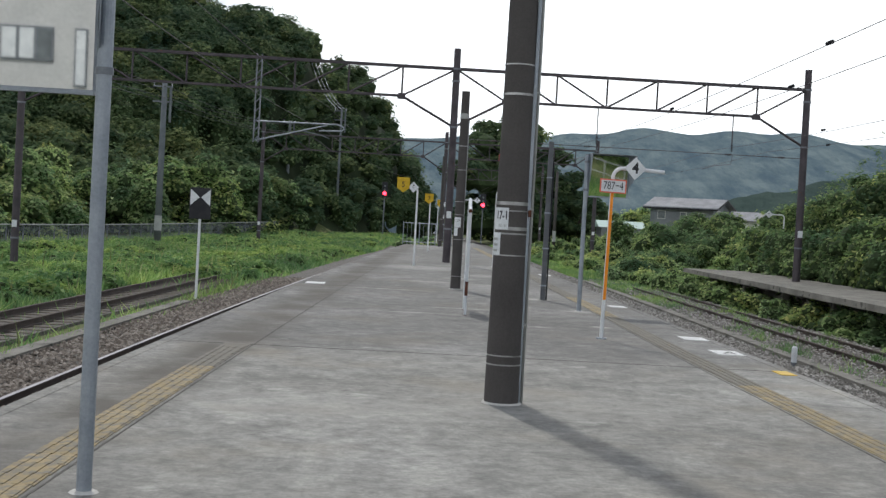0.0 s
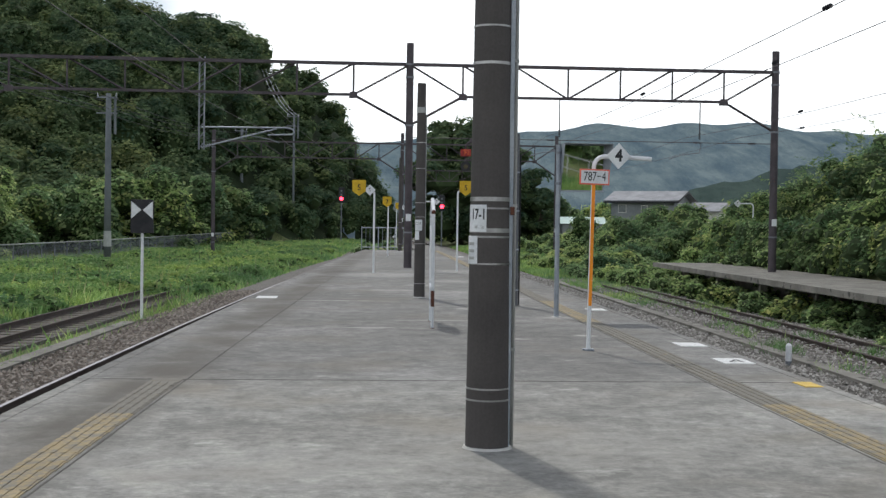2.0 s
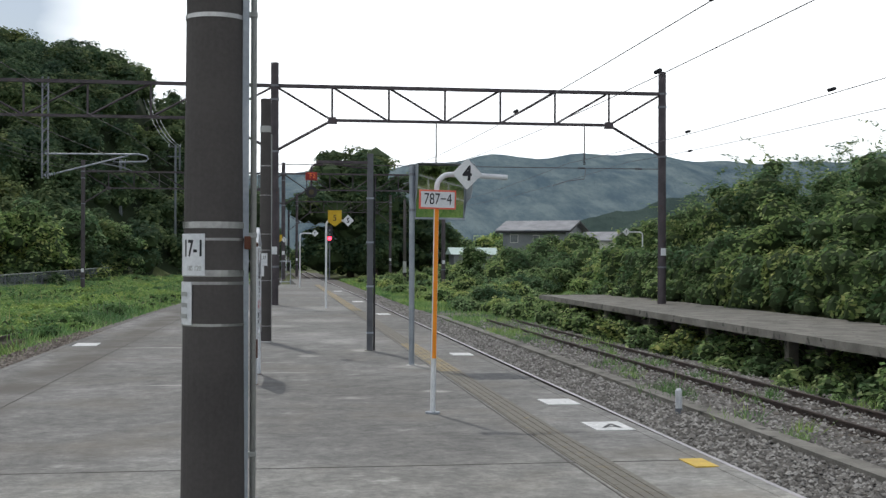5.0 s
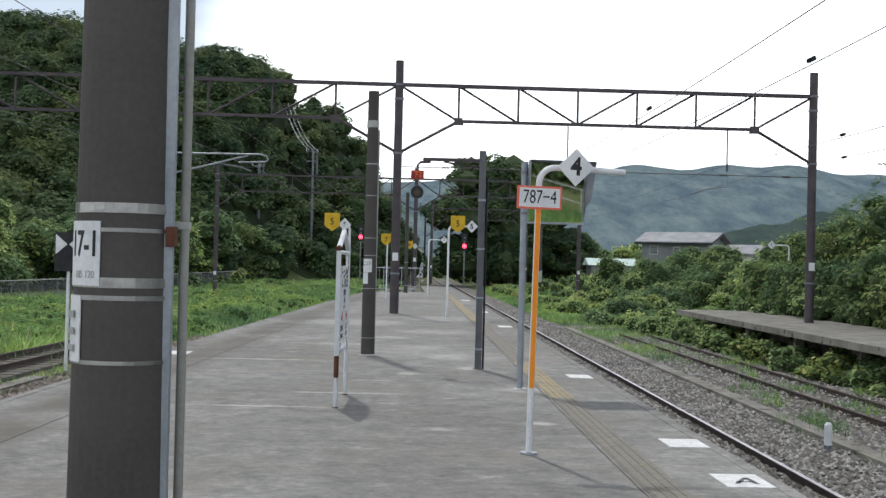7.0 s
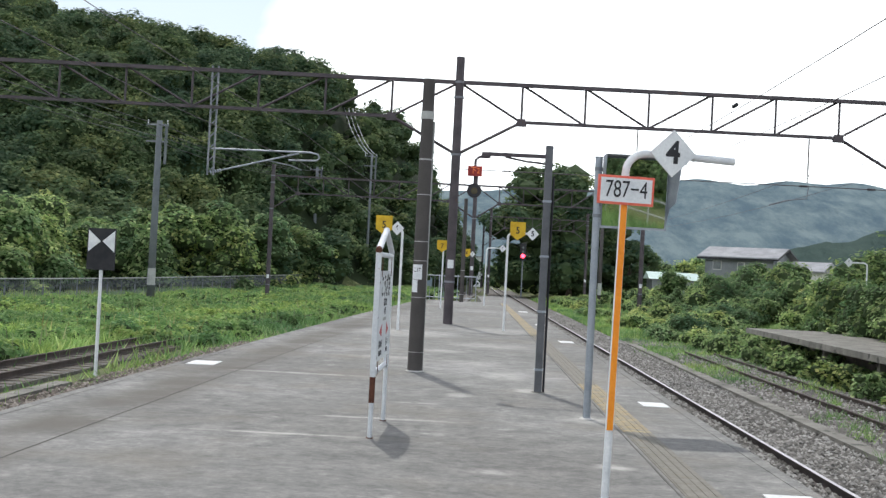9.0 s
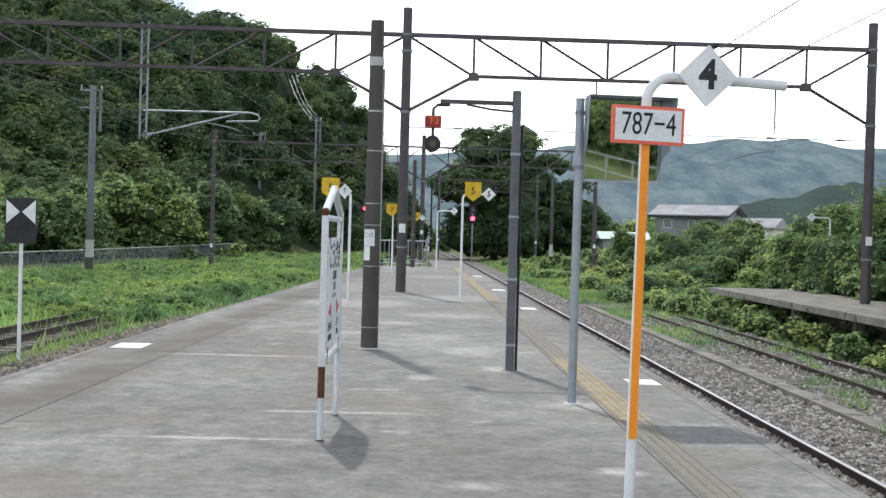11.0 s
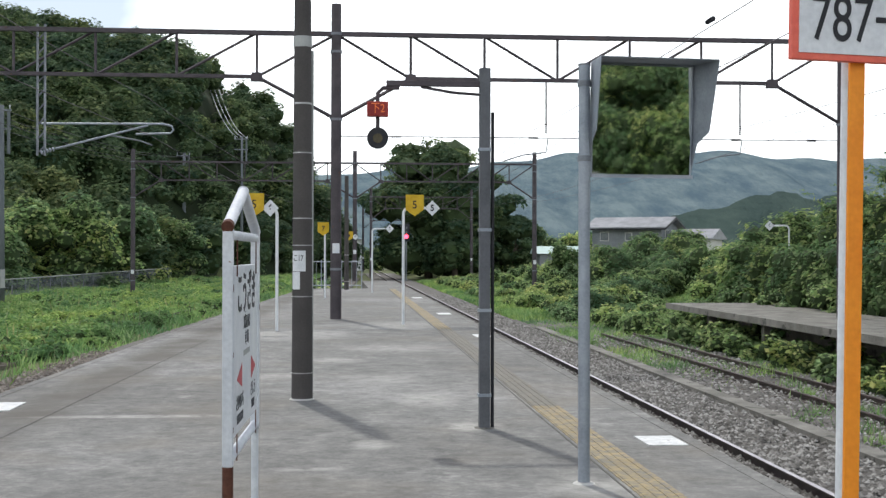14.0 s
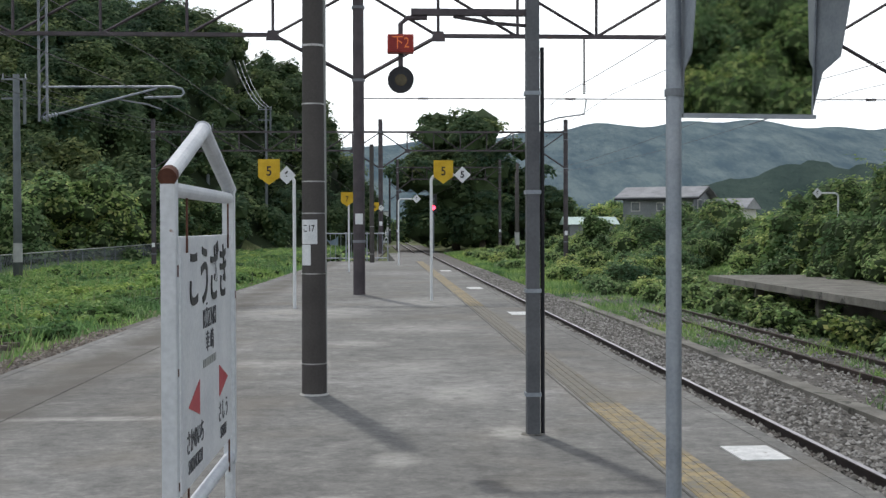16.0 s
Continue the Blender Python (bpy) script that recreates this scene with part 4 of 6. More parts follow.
# ---- station name sign ----
def name_sign():
    s = thing("station_name_sign", 1.85, 20.66, 0, "peeling white station name board in a tube frame with rusty hangers", "station sign")
    L = 1.41
    # local x runs along the board, the written face looks to local -y
    s.matrix_basis = pose(1.85, 20.66, 0, 0, 0, 88)
    for x in (0.0, L):
        bm = bmesh.new()
        box(bm, x - 0.026, -0.026, 0.57, x + 0.026, 0.026, 1.77, 0.008)
        part("side_post", bm, WHITE_WORN, s)
        bm = bmesh.new()
        rod(bm, (x, 0, 0.0), (x, 0, 0.58), 0.022, n=12)
        leg = part("leg", bm, WHITE_WORN, s)
        if x == 0.0:
            bm = bmesh.new()
            rod(bm, (x, 0, 0.33), (x, 0, 0.57), 0.0275, n=12)
            part("rust_sleeve", bm, RUST, leg, "rust-red sleeve on the leg")
        bm = bmesh.new()
        rod(bm, (x, 0, -0.001), (x, 0, 0.008), 0.038, 0.03, n=14)
        part("rusty_foot", bm, RUST, leg, "rust stain round the foot")
    bm = bmesh.new()
    rod(bm, (-0.03, 0, 1.752), (L / 2 + 0.02, 0, 1.963), 0.03, n=16)
    gable = part("gable_tube", bm, WHITE_WORN, s)
    bm = bmesh.new()
    rod(bm, (-0.032, 0, 1.751), (0.012, 0, 1.764), 0.0308, n=16)
    part("rust_ring", bm, RUST, gable, "rusty end of the tube")
    bm = bmesh.new()
    rod(bm, (L + 0.03, 0, 1.752), (L / 2 - 0.02, 0, 1.963), 0.0295, n=16)
    part("gable_tube", bm, WHITE_WORN, s)
    for z in (1.715, 0.60):
        bm = bmesh.new()
        rod(bm, (0.03, 0, z), (L - 0.03, 0, z), 0.025, n=14)
        part("cross_tube", bm, WHITE_WORN, s)
    bm = bmesh.new()
    box(bm, 0.09, -0.02, 0.70, L - 0.09, 0.02, 1.56, 0.004)
    part("board", bm, WHITE_PAINT, s, "white name board")
    for x in (0.2, L - 0.2):
        for za, zb in ((1.555, 1.69), (0.62, 0.705)):
            bm = bmesh.new()
            box(bm, x - 0.007, -0.026, za - 0.05, x + 0.007, -0.0205, zb)
            part("hanger", bm, RUST, s)
    face = lambda x, z: Matrix.Translation((x, -0.0222, z)) @ pose(0, 0, 0, 90)
    ink = BLACK_PAINT
    letters("こうざき", 0.24, s, face(L / 2, 1.40), ink, squeeze=1.0, bold=0.004)
    letters("KŌZAKI", 0.10, s, face(L / 2, 1.25), FADED_INK, squeeze=0.9)
    letters("幸 崎", 0.085, s, face(L / 2, 1.16), FADED_INK)
    def bar(x0, x1, z0, z1):
        bm = bmesh.new()
        box(bm, x0, -0.0225, z0, x1, -0.0205, z1)
        part("print_bar", bm, PVC, s)
    for k in range(6):
        bar(L / 2 - 0.16 + 0.055 * k, L / 2 - 0.12 + 0.055 * k, 1.075, 1.105)
    for q in ((0.22, 0.46), (L - 0.22, L - 0.46)):
        bm = bmesh.new()
        plate(bm, [(q[0], 0.975), (q[1], 1.045), (q[1], 0.92)], -0.0225, -0.0205)
        part("arrow", bm, ARROW_RED, s, "faded red arrow")
    for x, kana, roman in ((0.36, "さかのいち", "SAKANOICHI"), (L - 0.36, "さ し う", "SASHIU")):
        letters(kana, 0.092, s, face(x, 0.85), FADED_INK, squeeze=0.8)
        letters(roman, 0.07, s, face(x, 0.768), FADED_INK, squeeze=0.72)
    for x, z, q in ((0.0, 1.45, 0.012), (0.0, 1.12, 0.008), (L, 1.3, 0.01), (0.0, 0.75, 0.009)):
        bm = bmesh.new()
        box(bm, x - q, -0.0275, z - q * 1.6, x + q, -0.0262, z + q * 1.6, 0.0004)
        part("rust_spot", bm, RUST, s, "flaked rusty spot on the tube")


name_sign()


# ---- stop signs with bent tubes, farther along ----
def bent_sign(x, y, h, reach, number, label, shield="", shield_dx=0.0, z=0.0):
    """A white tube bent over at the top. reach: where the diamond hangs, to either side."""
    s = thing("stop_sign_post", x, y, z, label, "station sign", "stop signs on white tubes")
    k = 1 if reach > 0 else -1
    bm = bmesh.new()
    pipe(bm, [(0, 0, 0), (0, 0, h - 0.14), *[(k * (0.14 + px), 0, pz) for px, _, pz in arc(0, h - 0.14, 0.14, 180, 90)], (reach * 0.75, 0, h)], 0.033, 10)
    part("bent_tube", bm, WHITE_PAINT, s)
    if number:
        diamond(s, reach, h, 0.18, -0.045, number, 0.2)
    if shield:
        bm = bmesh.new()
        cx, cz = shield_dx, h + 0.10
        plate(bm, [(cx - 0.21, cz + 0.21), (cx - 0.21, cz - 0.14), (cx, cz - 0.29), (cx + 0.21, cz - 0.14), (cx + 0.21, cz + 0.21)], -0.075, -0.055)
        part("shield_board", bm, SIGN_YELLOW, s, "yellow pentagon board")
        letters(shield, 0.26, s, Matrix.Translation((cx, -0.0765, cz - 0.03)) @ pose(0, 0, 0, 90), BLACK_PAINT, squeeze=0.9, bold=0.003)
    return s


bent_sign(4.01, 44.1, 2.70, 0.67, "5", "white bent tube with yellow shield and white diamond", "5", 0.26)
bent_sign(1.20, 41.7, 2.60, -0.14, "6", "white bent tube with yellow shield and diamond, over the platform", "5", -0.48)
bent_sign(4.08, 69.5, 2.73, 0.75, "6", "plain white bent tube with a small diamond")
bent_sign(2.1, 62.0, 2.5, -0.12, "", "white tube with a yellow shield near the platform's end", "7", -0.06)
bent_sign(3.2, 86.0, 2.6, 0.45, "6", "distant white tube with yellow shield and diamond", "6", 0.12)
bent_sign(19.0, 60.0, 3.0, -0.75, "6", "white bent tube rising out of the thicket", "", 0, -0.3)


# ---- black and white marker in the field ----
def field_marker():
    s = thing("track_marker", -5.16, 36.8, -1.12, "black square board with two white triangles on a white post", "track sign")
    bm = bmesh.new()
    rod(bm, (0, 0, 0), (0, 0, 3.2), 0.04, n=12)
    part("post", bm, WHITE_PAINT, s)
    bm = bmesh.new()
    box(bm, -0.31, -0.075, 2.33, 0.31, -0.045, 3.24, 0.004)
    part("board", bm, BLACK_PAINT, s)
    for pts in ([(-0.29, 2.72), (-0.29, 3.20), (-0.02, 2.96)], [(0.29, 2.72), (0.29, 3.20), (0.02, 2.96)]):
        bm = bmesh.new()
        plate(bm, pts, -0.079, -0.0755)
        part("triangle", bm, WHITE_PAINT, s, "white triangle")


field_marker()


# ---- signals ----
def colour_light(x, y, z0, zl, label):
    s = thing("track_signal", x, y, z0, label, "railway signal", "signals at red")
    h = zl - z0
    bm = bmesh.new()
    rod(bm, (0, 0.1, 0), (0, 0.1, h + 0.9), 0.07, n=10)
    part("post", bm, GALV_DARK, s)
    bm = bmesh.new()
    box(bm, -0.3, -0.06, h - 0.45, 0.3, 0.03, h + 1.2, 0.05)
    part("back_board", bm, BLACK_PAINT, s, "black backing board")
    bm = bmesh.new()
    rod(bm, (0, -0.09, h), (0, -0.0605, h), 0.2, n=18)
    part("red_lens", bm, RED_LAMP, s, "glowing red lens")
    for k in (0.4, 0.8):
        bm = bmesh.new()
        rod(bm, (0, -0.075, h + k), (0, -0.0605, h + k), 0.11, n=16)
        part("dark_lens", bm, GLASS, s)
    bm = bmesh.new()
    rod(bm, (0, -0.3, h + 0.17), (0, -0.062, h + 0.17), 0.01, n=6)
    box(bm, -0.17, -0.32, h + 0.16, 0.17, -0.061, h + 0.172)
    part("visor", bm, BLACK_PAINT, s)


colour_light(-1.15, 138.0, -0.7, 4.05, "railway signal showing red on a grey post")
colour_light(9.2, 133.0, -0.8, 3.3, "railway signal showing red beside the curve")


# ---- painted marks on the platform ----
def floor_mark(x, y, sx, sy, material, label, arrow=False):
    bm = bmesh.new()
    box(bm, -sx / 2, -sy / 2, 0.0, sx / 2, sy / 2, 0.008)
    s = tagged(part("floor_mark", bm, material, None, label), "", "floor marking", "painted marks on the platform", "structure")
    s.location = (x, y, 0)
    if arrow:
        bm = bmesh.new()
        for q in ([(-0.10, -0.16), (-0.06, -0.16), (0.08, 0.12), (0.04, 0.12)], [(0.04, 0.12), (0.08, 0.12), (0.10, -0.16), (0.06, -0.16)], [(-0.06, -0.05), (-0.06, -0.09), (0.08, -0.09), (0.08, -0.05)]):
            v = [bm.verts.new((a, b, 0.0105)) for a, b in q]
            bm.faces.new(v)
        part("painted_figure", bm, BLACK_PAINT, s, "worn dark figure")


floor_mark(-1.16, 28.21, 0.42, 0.75, WHITE_MARK, "worn white painted rectangle on the platform")
floor_mark(5.21, 25.25, 0.34, 0.55, WHITE_MARK, "worn white painted rectangle on the platform")
floor_mark(5.19, 18.3, 0.37, 0.55, WHITE_MARK, "worn white painted rectangle on the platform")
floor_mark(5.18, 16.25, 0.37, 0.60, WHITE_MARK, "white painted rectangle with a dark figure", True)
floor_mark(5.30, 14.04, 0.19, 0.40, SIGN_YELLOW, "small faded yellow painted mark")
floor_mark(5.36, 39.75, 0.34, 0.8, WHITE_MARK, "worn white painted rectangle on the platform")
floor_mark(5.42, 49.4, 0.36, 0.9, WHITE_MARK, "worn white painted rectangle on the platform")
floor_mark(5.55, 62.4, 0.36, 1.0, WHITE_MARK, "worn white painted rectangle on the platform")


# ---- small post between the tracks ----
def distance_post(x, y):
    s = thing("distance_post", x, y, -1.1, "short round-topped pale concrete post in the ballast", "marker post")
    bm = bmesh.new()
    rod(bm, (0, 0, 0), (0, 0, 0.42), 0.06, n=14)
    rod(bm, (0, 0, 0.42), (0, 0, 0.46), 0.06, 0.03, n=14)
    part("stub", bm, WHITE_PAINT, s)
    bm = bmesh.new()
    rod(bm, (0, 0, 0.02), (0, 0, 0.12), 0.062, n=14)
    part("dark_band", bm, GALV_DARK, s)


distance_post(9.05, 25.6)


# ---- field poles ----
def utility_pole(x, y, z, h, label, wires=True, r=0.21):
    s = thing("utility_pole", x, y, z, label, "utility pole", "utility poles beyond the field")
    bm = bmesh.new()
    rod(bm, (0, 0, -0.3), (0, 0, h), r, r * 0.7, 14)
    part("shaft", bm, POLE_GREY if wires else POLE_CONC, s, smooth=True)
    bm = bmesh.new()
    rod(bm, (0, 0, 1.0), (0, 0, 2.0), r * 1.03, r, 14)
    part("pale_wrap", bm, PVC, s, "pale grey wrap near the foot")
    for k in (0.3, 1.3) if wires else ():
        bm = bmesh.new()
        box(bm, -0.75, -0.05, h - k, 0.55, 0.05, h - k + 0.09)
        part("cross_arm", bm, GALV_DARK, s)
    if wires:
        bm = bmesh.new()
        for x in (-0.68, 0.48):
            insulator(bm, (x, 0, h - 0.21), (x, 0, h + 0.05), 0.05)
        part("insulator", bm, WHITE_PAINT, s)
        bm = bmesh.new()
        rod(bm, (0.42, 0, h - 2.6), (0.42, 0, h - 0.2), 0.09, n=8)
        part("side_tube", bm, POLE_GREY, s)


utility_pole(-15.35, 85.0, -1.2, 10.8, "tall grey concrete utility pole with cross arms", True, 0.24)
utility_pole(-11.85, 140.0, -0.8, 12.2, "grey concrete utility pole with cross arms near the thicket")
utility_pole(-6.3, 139.5, -0.8, 13.8, "grey concrete utility pole near the wooded hill", True, 0.15)
for x, y in ((15.0, 118.0), (17.0, 135.0)):
    utility_pole(x, y, -0.9, 7.5, "dark utility pole among the weeds beyond the platform", False, 0.16)


def cable_run(pts, r=0.02, sag=0.6, material=None):
    bm = bmesh.new()
    out = []
    for a, b in zip(pts, pts[1:]):
        for k in range(10):
            t = k / 10
            p = Vector(a).lerp(Vector(b), t)
            p.z -= 4 * sag * t * (1 - t)
            out.append(p)
    out.append(Vector(pts[-1]))
    pipe(bm, out, r, 4)
    tagged(part("power_cable", bm, material or BLACK_PAINT, None, "thin dark power cable slung between poles"), "", "cable", "cables over the field")


for dz in (0.0, -0.7):
    for dx in (-0.6, 0.6):
        cable_run([(-18 + dx, 20, 9.2 + dz), (-15.35 + dx, 85, 9.2 + dz), (-11.85 + dx, 140, 11.0 + dz), (-6.3 + dx, 139.5, 12.6 + dz)], 0.018)
for dx in (0.0, 0.5, 1.0):
    cable_run([(-11.8 + dx, 166, 20.8), (-6.7 + dx * 0.8, 139.6, 12.9)], 0.022, 0.9, GALV)


# ---- chain fence along the field ----
def field_fence():
    pts = [(-22 + 0.155 * k * 2.0, 56 + 2.0 * k) for k in range(52)]
    f = tagged(new("field_fence"), "low grey mesh fence along the far side of the grass", "fence")
    bm = bmesh.new()
    rod(bm, (0, 0, -0.2), (0, 0, 1.25), 0.03, n=6)
    me = finish(bm, "fence_post")
    for x, y in pts:
        p = part("fence_post", me, GALV_DARK, f)
        p.location = (x, y, LAND_Z + 0.6 * fade(70, 150, y) * 0.9)
    bm = bmesh.new()
    for z in (1.24, 0.15):
        pipe(bm, [(x, y, LAND_Z + z + 0.54 * fade(70, 150, y)) for x, y in pts], 0.035, 5)
    part("fence_rail", bm, PVC, f)
    bm = bmesh.new()
    for (xa, ya), (xb, yb) in zip(pts, pts[1:]):
        za, zb = (LAND_Z + 0.54 * fade(70, 150, v) for v in (ya, yb))
        for k in range(10):
            t = k / 10
            x, y, z = xa + (xb - xa) * t, ya + (yb - ya) * t, za + (zb - za) * t
            rod(bm, (x, y, z + 0.1), (x + 0.03, y + 0.2, z + 1.2), 0.012, n=3)
            rod(bm, (x + 0.03, y + 0.2, z + 0.1), (x, y, z + 1.2), 0.012, n=3)
    part("fence_mesh", bm, GALV_DARK, f)


field_fence()


# ---- pipe fence beyond the right-hand tracks, behind the start ----
def pipe_fence():
    f = tagged(new("pipe_fence"), "pale steel pipe fence at the foot of the bank", "fence")
    bm = bmesh.new()
    rod(bm, (0, 0, 0), (0, 0, 1.2), 0.03, n=8)
    me = finish(bm, "fence_post")
    for k in range(14):
        p = part("fence_post", me, PVC, f)
        p.location = (16.0, -26 + 2.4 * k, land(16.0, -26 + 2.4 * k) - 0.04)
    for z in (1.15, 0.62):
        bm = bmesh.new()
        pipe(bm, [(16.0, -26 + 2.4 * k, LAND_Z + z) for k in range(14)], 0.024, 6)
        part("fence_rail", bm, PVC, f)


pipe_fence()


# ---- house on the far side ----
def house():
    h = thing("house", 35.2, 150, 0.2, "grey two-storey house with a tiled gable roof behind the thicket", "house", rz=-33)
    wall_m = worn("grey_house_wall", (0.15, 0.165, 0.18), (0.21, 0.225, 0.24), 0.85, scale=0.6, fine=8)
    roof_m = worn("grey_roof_tiles", (0.20, 0.205, 0.22), (0.31, 0.315, 0.33), 0.7, scale=0.8, fine=10)
    trim = worn("pale_house_trim", (0.42, 0.42, 0.40), (0.55, 0.55, 0.53), 0.7, scale=2)
    bm = bmesh.new()
    prism = lambda x0, x1, y0, y1, z0, ze, zr: ([(x0, y0, z0), (x0, y1, z0), (x0, y1, ze), (x0, (y0 + y1) / 2, zr), (x0, y0, ze)], [(x1, y0, z0), (x1, y1, z0), (x1, y1, ze), (x1, (y0 + y1) / 2, zr), (x1, y0, ze)])
    def solid(bm, pq):
        p, q = ([bm.verts.new(c) for c in side] for side in pq)
        bm.faces.new(p)
        bm.faces.new(q[::-1])
        for k in range(len(p)):
            j = (k + 1) % len(p)
            bm.faces.new((p[k], q[k], q[j], p[j]))
        return bm
    part("wall", solid(bm, prism(-4.3, 3.4, -2.7, 2.7, -1.5, 4.35, 5.25)), wall_m, h)
    for y0 in (-1, 1):
        bm = bmesh.new()
        part("roof", solid(bm, ([(-5.0, 0, 5.36), (-5.0, 3.35 * y0, 4.22), (-5.0, 3.35 * y0, 4.36), (-5.0, 0, 5.5)], [(4.1, 0, 5.36), (4.1, 3.35 * y0, 4.22), (4.1, 3.35 * y0, 4.36), (4.1, 0, 5.5)])), roof_m, h, "grey tiled roof slope")
        bm = bmesh.new()
        part("barge_board", solid(bm, ([(4.1, 0, 5.26), (4.1, 3.4 * y0, 4.1), (4.1, 3.4 * y0, 4.3), (4.1, 0, 5.46)], [(4.16, 0, 5.26), (4.16, 3.4 * y0, 4.1), (4.16, 3.4 * y0, 4.3), (4.16, 0, 5.46)])), BLACK_PAINT, h, "dark barge board")
        bm = bmesh.new()
        box(bm, -5.0, 3.36 * y0 - 0.06, 4.05, 4.1, 3.36 * y0 + 0.06, 4.24)
        part("eave_board", bm, BLACK_PAINT, h, "dark eaves board")
    for x0, x1, z0, z1 in ((-3.4, -2.4, 2.9, 3.9), (-0.6, 0.2, 2.9, 3.8), (1.6, 2.3, 2.9, 3.8), (-3.6, -2.2, 0.6, 1.9)):
        bm = bmesh.new()
        box(bm, x0, -2.76, z0, x1, -2.695, z1)
        w = part("window", bm, trim, h)
        bm = bmesh.new()
        box(bm, x0 + 0.08, -2.78, z0 + 0.08, x1 - 0.08, -2.765, z1 - 0.08)
        part("pane", bm, GLASS, w)
    for y0, y1, z0, z1 in ((-1.6, -0.4, 3.0, 4.1), (0.6, 1.7, 3.0, 4.1)):
        bm = bmesh.new()
        box(bm, 3.395, y0, z0, 3.46, y1, z1)
        w = part("window", bm, trim, h)
        bm = bmesh.new()
        box(bm, 3.465, y0 + 0.08, z0 + 0.08, 3.48, y1 - 0.08, z1 - 0.08)
        part("pane", bm, GLASS, w)
    bm = bmesh.new()
    box(bm, 3.41, -2.6, 2.15, 4.5, 2.6, 2.75)
    part("balcony", bm, trim, h, "pale balcony under the gable")
    bm = bmesh.new()
    part("annex_wall", solid(bm, prism(4.6, 8.2, -1.4, 3.0, -1.5, 3.1, 3.9)), trim, h)
    bm = bmesh.new()
    part("annex_roof", solid(bm, prism(4.3, 8.6, -1.9, 3.5, 3.05, 3.2, 4.2)), roof_m, h, "brown-grey roof of the lower wing")
    s = thing("shed", 26.5, 150, -0.4, "low shed with a pale green metal roof among bushes", "shed")
    bm = bmesh.new()
    box(bm, -2.4, -2, -1.0, 2.4, 2, 2.2)
    part("wall", bm, wall_m, s)
    bm = bmesh.new()
    v = [bm.verts.new(p) for p in ((-2.8, -2.4, 2.15), (2.8, -2.4, 2.15), (2.8, 0, 2.95), (-2.8, 0, 2.95), (-2.8, 2.4, 2.15), (2.8, 2.4, 2.15))]
    for q in ((0, 1, 2, 3), (3, 2, 5, 4), (0, 3, 4), (1, 5, 2), (0, 4, 5, 1)):
        bm.faces.new([v[k] for k in q])
    part("roof", bm, worn("pale_green_sheet", (0.42, 0.55, 0.50), (0.52, 0.64, 0.60), 0.5, scale=0.7), s, "pale green sheet roof")


house()


# ---- station building behind the start, seen in the mirror ----
def station_building():
    b = thing("station_building", -9.5, -24, -1.2, "white two-storey building with grey-framed windows", "building")
    wall_m = worn("white_render", (0.47, 0.465, 0.465), (0.56, 0.555, 0.55), 0.85, scale=0.7, fine=9)
    bm = bmesh.new()
    box(bm, -9, -6, 0, 8, 0, 8.6)
    part("wall", bm, wall_m, b)
    bm = bmesh.new()
    box(bm, -9.3, -6.3, 8.6, 8.3, 0.3, 8.9)
    part("roof_slab", bm, KERB, b)
    for z in (1.1, 4.55):
        for x0 in (-5.6, -1.4, 2.75):
            for x, wd, za, zb, n in ((x0, 1.5, z, z + 0.97, 3), (x0 + 2.1, 0.36, z - 0.68, z + 0.97, 1)):
                bm = bmesh.new()
                box(bm, x, -0.02, za, x + wd, 0.06, zb)
                w = part("window", bm, GALV_DARK, b)
                for k in range(n):
                    bm = bmesh.new()
                    box(bm, x + 0.05 + k * (wd / n), 0.062, za + 0.06, x + (k + 1) * wd / n - 0.05, 0.07, zb - 0.06)
                    part("pane", bm, WHITE_PAINT if k < 2 else GLASS, w)
    bm = bmesh.new()
    box(bm, -9, 0.0, 3.42, 8, 0.05, 3.5)
    part("wall_band", bm, KERB, b)


station_building()


# ---- small buildings where the line leaves the view ----
def far_hut(x, y, z, w, h, label):
    b = thing("hut", x, y, z, label, "hut", "far huts at the line's end")
    bm = bmesh.new()
    box(bm, -w / 2, -1.5, -1.0, w / 2, 1.5, h)
    part("wall", bm, WHITE_PAINT, b)
    bm = bmesh.new()
    box(bm, -w / 2 - 0.3, -1.9, h, w / 2 + 0.3, 1.9, h + 0.18, 0.04)
    part("roof", bm, GALV, b, "grey sheet roof")
    for k in (-0.25, 0.25):
        bm = bmesh.new()
        box(bm, w * k - 0.35, -1.53, 0.9, w * k + 0.35, -1.495, 1.8)
        part("window", bm, GLASS, b)


far_hut(5.5, 226, 0.0, 3.4, 4.0, "pale hut beyond the far end of the line")
far_hut(2.2, 232, 0.0, 2.6, 3.0, "low pale hut beyond the far end")


